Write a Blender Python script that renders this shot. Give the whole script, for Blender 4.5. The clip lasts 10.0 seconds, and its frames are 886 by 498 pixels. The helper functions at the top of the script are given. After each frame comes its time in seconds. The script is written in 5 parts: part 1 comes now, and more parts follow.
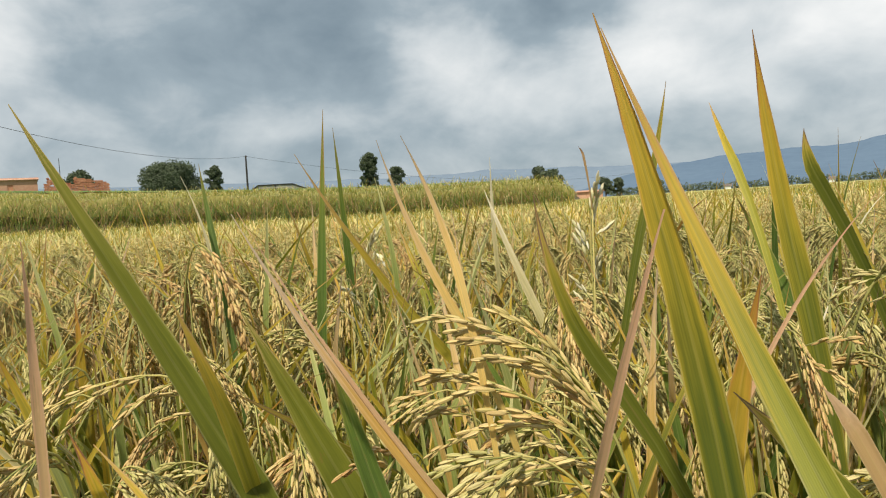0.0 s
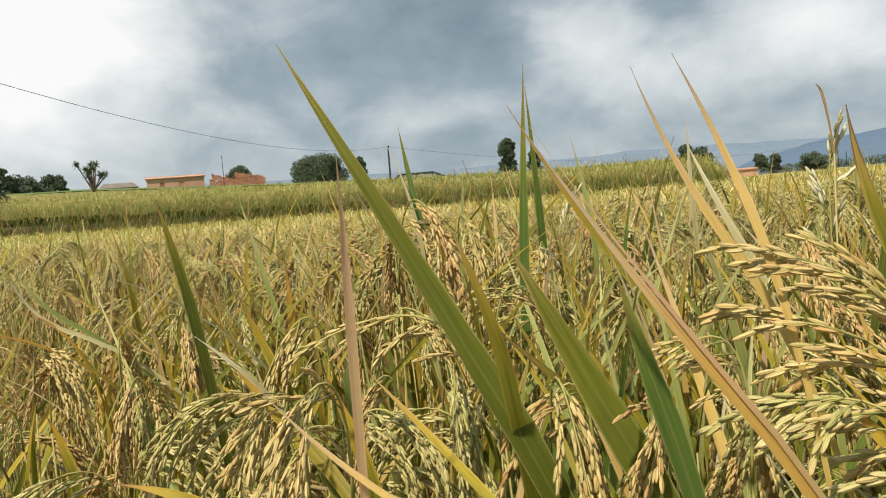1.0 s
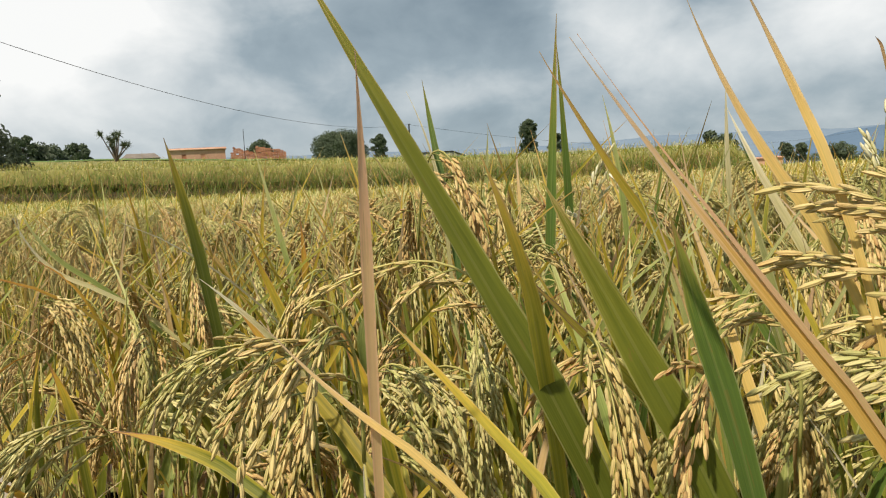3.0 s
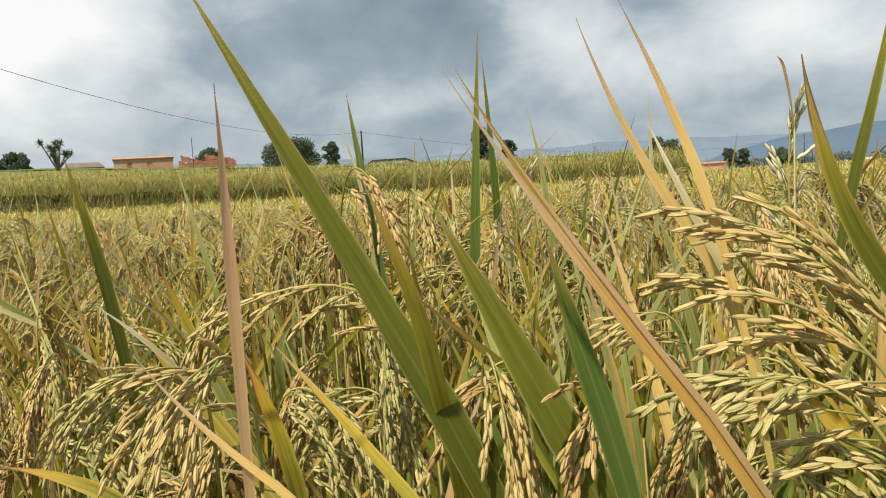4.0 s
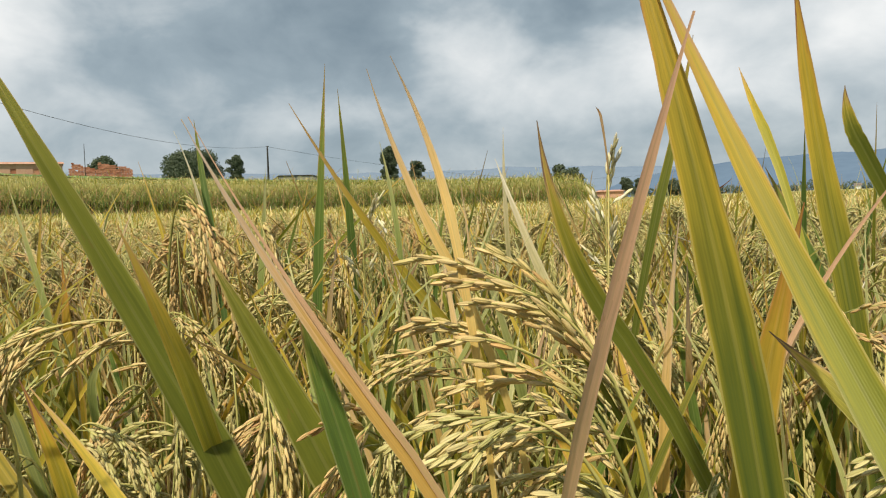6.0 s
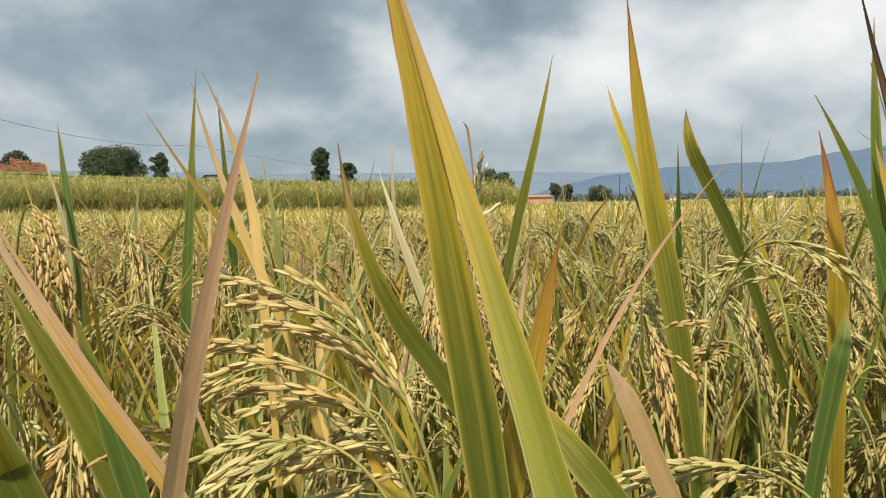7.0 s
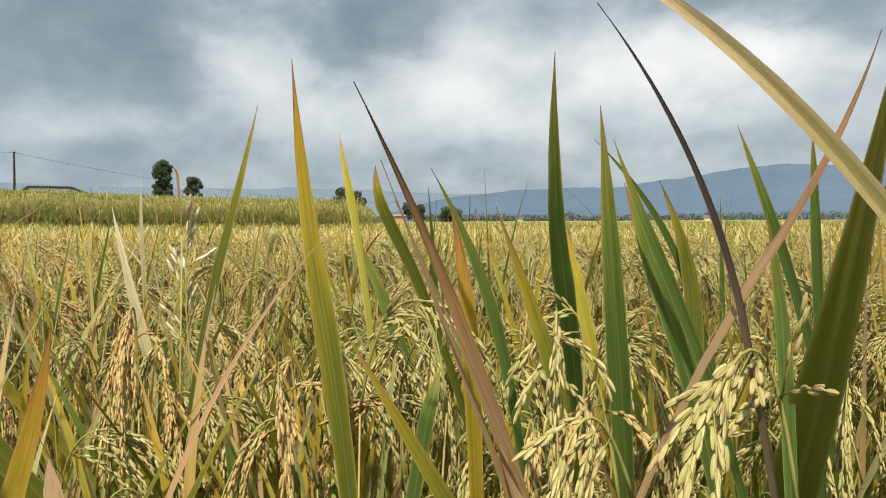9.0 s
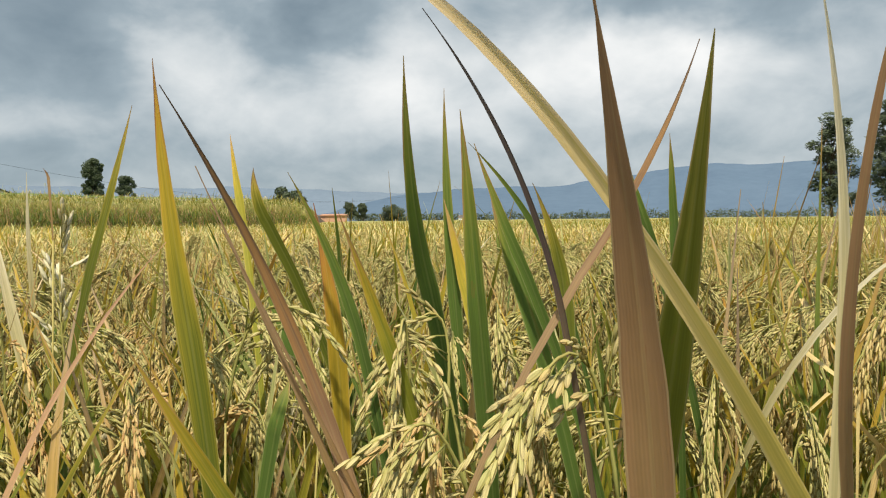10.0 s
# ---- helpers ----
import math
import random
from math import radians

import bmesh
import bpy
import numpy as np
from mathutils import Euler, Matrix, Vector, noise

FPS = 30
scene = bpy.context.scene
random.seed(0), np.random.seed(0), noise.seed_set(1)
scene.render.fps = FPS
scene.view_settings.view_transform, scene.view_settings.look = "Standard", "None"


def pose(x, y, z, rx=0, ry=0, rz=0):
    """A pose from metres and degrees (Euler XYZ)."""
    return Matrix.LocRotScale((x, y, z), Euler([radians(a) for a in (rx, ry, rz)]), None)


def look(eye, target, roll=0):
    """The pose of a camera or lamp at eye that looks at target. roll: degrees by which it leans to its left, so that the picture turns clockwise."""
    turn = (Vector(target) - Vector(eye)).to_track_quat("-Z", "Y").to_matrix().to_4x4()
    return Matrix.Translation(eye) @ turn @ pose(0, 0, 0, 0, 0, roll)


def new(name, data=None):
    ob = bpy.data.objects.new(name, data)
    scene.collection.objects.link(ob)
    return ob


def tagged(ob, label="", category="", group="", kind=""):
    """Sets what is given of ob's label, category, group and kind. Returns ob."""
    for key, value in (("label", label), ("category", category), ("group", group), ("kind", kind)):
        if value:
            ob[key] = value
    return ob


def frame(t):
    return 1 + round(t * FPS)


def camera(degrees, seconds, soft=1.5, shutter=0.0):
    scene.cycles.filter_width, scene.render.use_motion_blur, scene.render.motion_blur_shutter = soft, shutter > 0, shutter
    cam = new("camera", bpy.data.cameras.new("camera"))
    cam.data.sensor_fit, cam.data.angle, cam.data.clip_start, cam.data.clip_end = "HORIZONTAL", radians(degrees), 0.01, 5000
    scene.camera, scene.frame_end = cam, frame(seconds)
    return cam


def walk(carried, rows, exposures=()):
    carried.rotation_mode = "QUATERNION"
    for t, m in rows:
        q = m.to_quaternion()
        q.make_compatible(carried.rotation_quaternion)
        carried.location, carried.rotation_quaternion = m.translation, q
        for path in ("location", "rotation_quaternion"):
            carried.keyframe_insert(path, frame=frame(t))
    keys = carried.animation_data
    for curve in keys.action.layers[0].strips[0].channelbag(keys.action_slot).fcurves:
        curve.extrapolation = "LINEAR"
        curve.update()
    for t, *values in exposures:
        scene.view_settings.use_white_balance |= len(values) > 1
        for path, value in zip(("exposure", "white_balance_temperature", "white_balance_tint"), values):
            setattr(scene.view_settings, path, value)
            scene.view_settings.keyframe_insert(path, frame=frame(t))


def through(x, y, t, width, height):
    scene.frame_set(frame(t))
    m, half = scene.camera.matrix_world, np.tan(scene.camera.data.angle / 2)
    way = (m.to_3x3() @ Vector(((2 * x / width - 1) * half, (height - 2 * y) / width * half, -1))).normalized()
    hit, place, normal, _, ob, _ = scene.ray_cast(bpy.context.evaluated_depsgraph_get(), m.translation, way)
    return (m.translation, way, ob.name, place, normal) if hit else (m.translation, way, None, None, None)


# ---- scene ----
cam = camera(64.6, 10.0, soft=1.15)
PATH = [
    (0, (0.037, -0.076, 1.063), (-0.266, 1.897, 0.943), -3.7),
    (0.5, (-0.022, -0.060, 1.055), (-0.567, 1.860, 0.939), -4.6),
    (1, (-0.042, -0.073, 1.036), (-0.729, 1.801, 0.906), -5.2),
    (1.5, (-0.064, -0.074, 1.030), (-0.893, 1.742, 0.899), -5.1),
    (2, (-0.073, -0.068, 1.018), (-0.937, 1.730, 0.869), -5.2),
    (2.2, (-0.072, -0.038, 1.009), (-0.903, 1.773, 0.843), -4.7),
    (3.5, (-0.046, -0.044, 1.014), (-0.734, 1.825, 0.837), -3.8),
    (4, (-0.030, -0.030, 1.018), (-0.643, 1.866, 0.846), -4.0),
    (4.5, (-0.020, -0.030, 1.021), (-0.609, 1.875, 0.871), -3.6),
    (5, (0.009, -0.028, 1.023), (-0.489, 1.904, 0.887), -3.0),
    (5.2, (0.019, -0.027, 1.025), (-0.440, 1.916, 0.906), -2.7),
    (6.3, (0.056, -0.027, 1.029), (-0.243, 1.946, 0.897), -1.8),
    (6.5, (0.069, -0.025, 1.031), (-0.183, 1.955, 0.901), -1.6),
    (7, (0.107, -0.021, 1.035), (-0.054, 1.969, 0.908), -1.2),
    (7.5, (0.137, -0.047, 1.041), (0.089, 1.949, 0.935), -0.8),
    (8, (0.168, -0.037, 1.051), (0.203, 1.961, 0.973), -0.5),
    (8.5, (0.208, -0.043, 1.055), (0.358, 1.950, 0.976), -0.8),
    (9, (0.249, -0.033, 1.062), (0.504, 1.949, 0.983), -0.3),
    (9.5, (0.277, -0.039, 1.065), (0.618, 1.930, 0.990), 0.3),
    (10, (0.304, -0.039, 1.065), (0.720, 1.915, 0.982), -0.6),
]
walk(cam, [(t, look(eye, target, roll)) for t, eye, target, roll in PATH])

# ---- world, sun ----
EYE = 1.04
SUN_AZ, SUN_EL = -166.0, 56.0


def heading(az, el=0.0):
    """Unit vector for an azimuth (clockwise from +y) and an elevation, in degrees."""
    a, e = radians(az), radians(el)
    return Vector((math.sin(a) * math.cos(e), math.cos(a) * math.cos(e), math.sin(e)))


sun = new("sun", bpy.data.lights.new("sun", "SUN"))
sun.data.energy, sun.data.angle, sun.data.color = 5.0, radians(2), (1.0, 0.905, 0.72)
sun.matrix_world = look(heading(SUN_AZ, SUN_EL) * 50, (0, 0, 0))


class Tree:
    """Short way to add and join shader nodes."""

    def __init__(self, tree):
        self.tree = tree

    def node(self, kind, **values):
        n = self.tree.nodes.new(kind)
        for key, value in values.items():
            setattr(n, key, value)
        return n

    def put(self, socket, value):
        if isinstance(value, bpy.types.NodeSocket):
            self.tree.links.new(value, socket)
        elif value is not None:
            socket.default_value = value

    def math(self, op, a, b=None, c=None, clamp=False):
        n = self.node("ShaderNodeMath", operation=op, use_clamp=clamp)
        for socket, value in zip(n.inputs, (a, b, c)):
            self.put(socket, value)
        return n.outputs[0]

    def mix(self, fac, a, b, blend="MIX"):
        n = self.node("ShaderNodeMix", data_type="RGBA", blend_type=blend)
        self.put(n.inputs[0], fac)
        self.put(n.inputs[6], a if isinstance(a, bpy.types.NodeSocket) else (*a, 1))
        self.put(n.inputs[7], b if isinstance(b, bpy.types.NodeSocket) else (*b, 1))
        return n.outputs[2]

    def ramp(self, fac, stops, smooth=False):
        n = self.node("ShaderNodeValToRGB")
        n.color_ramp.interpolation = "EASE" if smooth else "LINEAR"
        els = n.color_ramp.elements
        while len(els) < len(stops):
            els.new(0.5)
        for e, (p, c) in zip(els, stops):
            e.position, e.color = p, (*c, 1)
        self.put(n.inputs[0], fac)
        return n.outputs[0]

    def noise(self, vector, scale, detail=3.0, rough=0.55, distort=0.0):
        n = self.node("ShaderNodeTexNoise")
        self.put(n.inputs["Vector"], vector)
        n.inputs["Scale"].default_value, n.inputs["Detail"].default_value = scale, detail
        n.inputs["Roughness"].default_value, n.inputs["Distortion"].default_value = rough, distort
        return n.outputs["Fac"]

    def combine(self, x, y, z):
        n = self.node("ShaderNodeCombineXYZ")
        for socket, value in zip(n.inputs, (x, y, z)):
            self.put(socket, value)
        return n.outputs[0]

    def bump(self, height, strength, distance):
        n = self.node("ShaderNodeBump")
        n.inputs["Strength"].default_value, n.inputs["Distance"].default_value = strength, distance
        self.put(n.inputs["Height"], height)
        return n.outputs[0]


# broken cloud: azimuth, elevation, widths, and how much brighter or darker
CLOUDS = [
    (-50, 15, 9, 7, 0.62), (-60, 10, 8, 7, 0.40), (-41, 16, 4, 6, 0.12), (-32, 11.5, 6, 4, -0.10),
    (-23, 13.5, 9, 4, -0.11), (-16, 11, 5, 3.5, -0.14), (-20.5, 7.6, 5, 1.8, 0.16), (-7, 12.6, 4.5, 3.2, 0.22),
    (-4, 8.2, 8, 2.6, 0.20), (1, 15.5, 3.6, 3.4, -0.30), (-15, 17, 8, 2.6, -0.12), (7, 11, 5, 2.6, 0.34), (12.5, 7.8, 6, 1.8, 0.2),
    (21, 12.5, 7, 3, 0.36), (31, 11, 6, 3, 0.38), (27, 16, 5, 1.6, -0.22), (38, 15.5, 6, 2, -0.14),
    (-30, 6.4, 7, 1.6, 0.02), (-14, 5.5, 12, 2.6, -0.11), (-12, 15, 9, 3, -0.09), (4, 4.6, 8, 1.6, -0.08), (10, 4.4, 22, 1.2, 0.05),
]


def make_sky():
    world = bpy.data.worlds.new("cloudy_sky")
    scene.world, world.use_nodes = world, True
    world.node_tree.nodes.clear()
    n = Tree(world.node_tree)
    way = n.node("ShaderNodeTexCoord").outputs["Generated"]
    split = n.node("ShaderNodeSeparateXYZ")
    n.put(split.inputs[0], way)
    x, y, z = split.outputs
    az = n.math("MULTIPLY", n.math("ARCTAN2", x, y), 180 / math.pi)
    el = n.math("MULTIPLY", n.math("ARCSINE", z), 180 / math.pi)
    flat = n.combine(n.math("MULTIPLY", az, 0.055), n.math("MULTIPLY", el, 0.085), 0.0)
    warp = n.math("SUBTRACT", n.noise(flat, 2.2, 4, 0.52), 0.5)
    warp2 = n.math("SUBTRACT", n.noise(n.combine(n.math("MULTIPLY", az, 0.055), n.math("MULTIPLY", el, 0.085), 7.3), 2.2, 4, 0.52), 0.5)
    waz = n.math("MULTIPLY_ADD", warp, 11.0, az)
    wel = n.math("MULTIPLY_ADD", warp2, 6.0, el)
    bright = n.math("MULTIPLY_ADD", n.math("SUBTRACT", n.noise(flat, 2.6, 6, 0.55, 0.25), 0.5), 0.58, 0.50)
    for a, e, ra, re_, gain in CLOUDS:
        da = n.math("POWER", n.math("DIVIDE", n.math("SUBTRACT", waz, a), ra), 2.0)
        de = n.math("POWER", n.math("DIVIDE", n.math("SUBTRACT", wel, e), re_), 2.0)
        fall = n.math("EXPONENT", n.math("MULTIPLY", n.math("ADD", da, de), -0.8))
        bright = n.math("MULTIPLY_ADD", fall, gain, bright)
    cloud = n.ramp(bright, [(0.12, (0.185, 0.25, 0.30)), (0.42, (0.345, 0.422, 0.470)), (0.65, (0.63, 0.68, 0.70)), (0.98, (1.0, 1.0, 0.98))])
    sky = n.node("ShaderNodeTexSky", sky_type="NISHITA", sun_disc=False, sun_elevation=radians(SUN_EL), sun_rotation=radians(SUN_AZ))
    clear = n.node("ShaderNodeVectorMath", operation="SCALE")
    n.put(clear.inputs[0], sky.outputs[0])
    clear.inputs["Scale"].default_value = 0.1
    back = n.node("ShaderNodeBackground")
    n.put(back.inputs[0], n.mix(0.94, clear.outputs[0], cloud))
    back.inputs[1].default_value = 1.0
    n.tree.links.new(back.outputs[0], n.node("ShaderNodeOutputWorld").inputs[0])


make_sky()


# ---- materials ----
def material(name):
    m = bpy.data.materials.new(name)
    m.use_nodes = True
    m.node_tree.nodes.clear()
    return m, Tree(m.node_tree)


def chance(n):
    """A random number that differs from thing to thing and from piece to piece."""
    a = n.node("ShaderNodeObjectInfo").outputs["Random"]
    b = n.node("ShaderNodeNewGeometry").outputs["Random Per Island"]
    return n.math("FRACT", n.math("ADD", a, b))


def uv_parts(n):
    split = n.node("ShaderNodeSeparateXYZ")
    n.put(split.inputs[0], n.node("ShaderNodeUVMap").outputs[0])
    return split.outputs[0], split.outputs[1]


def finish(n, colour, rough, normal=None, glow_through=0.0, spec=0.35, metal=0.0):
    p = n.node("ShaderNodeBsdfPrincipled")
    n.put(p.inputs["Base Color"], colour if isinstance(colour, bpy.types.NodeSocket) else (*colour, 1))
    n.put(p.inputs["Roughness"], rough)
    p.inputs["Specular IOR Level"].default_value, p.inputs["Metallic"].default_value = spec, metal
    n.put(p.inputs["Normal"], normal)
    out = n.node("ShaderNodeOutputMaterial")
    if glow_through:
        t, mixer = n.node("ShaderNodeBsdfTranslucent"), n.node("ShaderNodeMixShader")
        n.put(t.inputs[0], colour)
        n.put(t.inputs[1], normal)
        mixer.inputs[0].default_value = glow_through
        n.tree.links.new(p.outputs[0], mixer.inputs[1])
        n.tree.links.new(t.outputs[0], mixer.inputs[2])
        n.tree.links.new(mixer.outputs[0], out.inputs[0])
    else:
        n.tree.links.new(p.outputs[0], out.inputs[0])


def leaf_material(name, stops, through=0.44, rough=0.46):
    m, n = material(name)
    u, v = uv_parts(n)
    r = chance(n)
    seed = n.math("MULTIPLY", r, 37.0)
    streak = n.noise(n.combine(n.math("MULTIPLY", u, 5.0), n.math("MULTIPLY", v, 2.0), seed), 1.5, 5, 0.55)
    blot = n.noise(n.combine(n.math("MULTIPLY", u, 2.0), n.math("MULTIPLY", v, 7.0), seed), 1.5, 2, 0.5)
    edge = n.math("POWER", n.math("ABSOLUTE", n.math("MULTIPLY_ADD", u, 2.0, -1.0)), 3.0)
    s = n.math("MULTIPLY_ADD", n.math("SUBTRACT", streak, 0.5), 0.60, v)
    s = n.math("MULTIPLY_ADD", n.math("SUBTRACT", r, 0.5), 0.16, s)
    s = n.math("MULTIPLY_ADD", edge, 0.26, s, clamp=True)
    colour = n.ramp(s, stops)
    rib = n.math("LESS_THAN", n.math("ABSOLUTE", n.math("SUBTRACT", u, 0.5)), 0.045)
    colour = n.mix(n.math("MULTIPLY", rib, 0.10), colour, (0.50, 0.46, 0.2))
    veins = n.math("SINE", n.math("MULTIPLY", u, 88.0))
    colour = n.mix(n.math("MULTIPLY_ADD", veins, 0.018, 0.018), colour, (0.05, 0.06, 0.02), "MULTIPLY")
    # pale rim puts the shine of backlit edge hairs into the colour
    rim = n.math("MULTIPLY", n.math("GREATER_THAN", edge, 0.74), 0.24)
    colour = n.mix(rim, colour, (0.62, 0.55, 0.30))
    spot = n.math("MULTIPLY", n.math("GREATER_THAN", blot, 0.70), 0.22)
    colour = n.mix(spot, colour, (0.23, 0.11, 0.04))
    h = n.node("ShaderNodeHueSaturation")
    tone = n.math("MULTIPLY_ADD", streak, 0.62, n.math("MULTIPLY_ADD", r, 0.22, 0.44))
    n.put(h.inputs["Value"], n.math("MULTIPLY_ADD", blot, 0.30, n.math("ADD", tone, 0.025)))
    n.put(h.inputs["Color"], colour)
    finish(n, h.outputs[0], n.math("MULTIPLY_ADD", streak, 0.3, rough - 0.12), n.bump(veins, 0.12, 0.0002), through, spec=0.22)
    return m


PALETTE = {
    "green": [(0, (0.085, 0.145, 0.036)), (0.6, (0.135, 0.205, 0.040)), (0.9, (0.26, 0.27, 0.05)), (1, (0.34, 0.22, 0.08))],
    "green_tip": [(0, (0.115, 0.145, 0.024)), (0.5, (0.175, 0.19, 0.026)), (0.8, (0.38, 0.32, 0.045)), (0.95, (0.50, 0.34, 0.10)), (1, (0.22, 0.14, 0.08))],
    "yellow": [(0, (0.259, 0.292, 0.043)), (0.3, (0.464, 0.41, 0.054)), (0.75, (0.648, 0.464, 0.065)), (1, (0.562, 0.356, 0.151))],
    "amber": [(0, (0.07, 0.12, 0.03)), (0.25, (0.16, 0.18, 0.025)), (0.5, (0.34, 0.29, 0.032)), (0.78, (0.52, 0.37, 0.04)), (0.96, (0.52, 0.28, 0.05)), (1, (0.25, 0.12, 0.06))],
    "orange": [(0, (0.26, 0.23, 0.03)), (0.55, (0.47, 0.32, 0.035)), (0.88, (0.54, 0.27, 0.055)), (1, (0.3, 0.13, 0.06))],
    "straw": [(0, (0.626, 0.464, 0.14)), (0.4, (0.67, 0.454, 0.14)), (0.8, (0.626, 0.443, 0.238)), (1, (0.389, 0.292, 0.194))],
    "brown": [(0, (0.46, 0.31, 0.12)), (0.5, (0.44, 0.29, 0.15)), (1, (0.46, 0.31, 0.19))],
    "rosy": [(0, (0.6, 0.438, 0.188)), (0.5, (0.675, 0.425, 0.25)), (1, (0.7, 0.425, 0.275))],
    "tan": [(0, (0.34, 0.23, 0.10)), (0.5, (0.33, 0.20, 0.10)), (1, (0.30, 0.18, 0.10))],
    "rust": [(0, (0.40, 0.30, 0.14)), (0.3, (0.46, 0.30, 0.17)), (0.5, (0.30, 0.18, 0.11)), (0.75, (0.40, 0.22, 0.09)), (1, (0.13, 0.09, 0.07))],
    "copper": [(0, (0.58, 0.37, 0.085)), (0.45, (0.62, 0.39, 0.11)), (0.7, (0.60, 0.42, 0.24)), (1, (0.48, 0.39, 0.32))],
    "pale": [(0, (0.45, 0.41, 0.17)), (0.5, (0.62, 0.54, 0.30)), (1, (0.78, 0.72, 0.56))],
    "pale_green": [(0, (0.22, 0.29, 0.07)), (0.6, (0.42, 0.45, 0.15)), (1, (0.6, 0.57, 0.28))],
    "amber_green": [(0, (0.151, 0.184, 0.026)), (0.5, (0.259, 0.265, 0.032)), (0.85, (0.497, 0.356, 0.043)), (1, (0.432, 0.259, 0.108))],
    "faded": [(0, (0.626, 0.518, 0.086)), (0.4, (0.756, 0.605, 0.151)), (0.75, (0.85, 0.659, 0.356)), (1, (0.85, 0.68, 0.454))],
    "olive": [(0, (0.11, 0.138, 0.020)), (0.7, (0.18, 0.195, 0.026)), (0.95, (0.27, 0.26, 0.05)), (1, (0.46, 0.36, 0.12))],
    "dark": [(0, (0.30, 0.22, 0.12)), (0.3, (0.14, 0.10, 0.09)), (1, (0.06, 0.06, 0.07))],
}
LEAF = {key: leaf_material("leaf_" + key, stops) for key, stops in PALETTE.items()}


def grain_material(name, stops):
    m, n = material(name)
    u, v = uv_parts(n)
    r = chance(n)
    colour = n.ramp(r, stops)
    place = n.node("ShaderNodeTexCoord").outputs["Object"]
    patch = n.noise(place, 90.0, 3, 0.6)
    colour = n.mix(n.math("MULTIPLY", n.math("SUBTRACT", 1.0, v, clamp=True), 0.22), colour, (0.46, 0.48, 0.18))
    colour = n.mix(n.math("MULTIPLY", n.math("POWER", v, 6.0), 0.35), colour, (0.40, 0.23, 0.09))
    h = n.node("ShaderNodeHueSaturation")
    n.put(h.inputs["Value"], n.math("MULTIPLY_ADD", patch, 0.5, 0.80))
    n.put(h.inputs["Color"], colour)
    ridges = n.math("SINE", n.math("MULTIPLY", u, 31.4))
    finish(n, h.outputs[0], 0.5, n.bump(ridges, 0.5, 0.0004), 0.14, spec=0.4)
    return m


GRAIN = {
    "gold": grain_material("grain_gold", [(0, (0.541, 0.435, 0.156)), (0.2, (0.672, 0.508, 0.205)), (0.65, (0.713, 0.549, 0.254)), (0.92, (0.672, 0.451, 0.18)), (1, (0.492, 0.279, 0.098))]),
    "green": grain_material("grain_green", [(0, (0.435, 0.418, 0.139)), (0.35, (0.566, 0.5, 0.197)), (0.75, (0.664, 0.566, 0.262)), (1, (0.64, 0.492, 0.213))]),
    "ripe": grain_material("grain_ripe", [(0, (0.705, 0.517, 0.23)), (0.5, (0.697, 0.476, 0.205)), (0.85, (0.64, 0.385, 0.156)), (1, (0.492, 0.262, 0.107))]),
    "olive": grain_material("grain_olive", [(0, (0.443, 0.418, 0.148)), (0.35, (0.574, 0.5, 0.205)), (0.75, (0.672, 0.566, 0.271)), (1, (0.623, 0.476, 0.205))]),
    "white": grain_material("grain_white", [(0, (0.76, 0.70, 0.38)), (0.5, (0.86, 0.80, 0.54)), (1, (0.85, 0.80, 0.64))]),
}


def mottled(name, colours, scales=(0.8, 9.0), rough=0.8, bump=0.02, spec=0.2, through=0.0, stretch=(1, 1, 1)):
    """A surface that varies between colours at two scales, in metres of the world."""
    m, n = material(name)
    place = n.node("ShaderNodeNewGeometry").outputs["Position"]
    mapping = n.node("ShaderNodeMapping")
    mapping.inputs["Scale"].default_value = stretch
    n.put(mapping.inputs[0], place)
    a, b = (n.noise(mapping.outputs[0], s, 5, 0.62) for s in scales)
    fac = n.math("MULTIPLY_ADD", a, 0.5, n.math("MULTIPLY", b, 0.5))
    fac = n.math("MULTIPLY_ADD", n.math("SUBTRACT", chance(n), 0.5), 0.18, fac)
    k = len(colours) - 1
    colour = n.ramp(fac, [(0.28 + 0.44 * i / k, c) for i, c in enumerate(colours)])
    finish(n, colour, rough, n.bump(b, 0.6, bump), through, spec)
    return m


M_SOIL = mottled("wet_soil", [(0.05, 0.035, 0.022), (0.11, 0.08, 0.05), (0.17, 0.13, 0.08)], (1.5, 14.0), 0.75, 0.02)
M_FIELD = mottled("ripe_rice_canopy", [(0.20, 0.19, 0.055), (0.31, 0.30, 0.09), (0.44, 0.41, 0.16)], (0.7, 9.0), 0.8, 0.08)
M_PLOT = mottled("upper_rice_canopy", [(0.09, 0.09, 0.03), (0.20, 0.185, 0.055), (0.33, 0.29, 0.10)], (0.5, 5.0), 0.8, 0.1)
M_GREENFIELD = mottled("green_field", [(0.07, 0.12, 0.03), (0.11, 0.18, 0.045), (0.19, 0.24, 0.07)], (0.15, 2.0), 0.85, 0.1)
M_BARK = mottled("bark", [(0.05, 0.04, 0.03), (0.13, 0.10, 0.075), (0.2, 0.17, 0.13)], (2.0, 20.0), 0.9, 0.02, stretch=(1, 1, 0.2))
# both crown colours are lightened and greyed to take in distance haze
M_CROWN = mottled("tree_leaves", [(0.05, 0.068, 0.042), (0.085, 0.11, 0.062), (0.12, 0.15, 0.085)], (0.5, 5.0), 0.6, 0.01, 0.3, 0.2)
M_CROWN_GREY = mottled("hazed_leaves", [(0.06, 0.078, 0.052), (0.10, 0.125, 0.08), (0.15, 0.17, 0.115)], (0.5, 5.0), 0.6, 0.01, 0.3, 0.2)
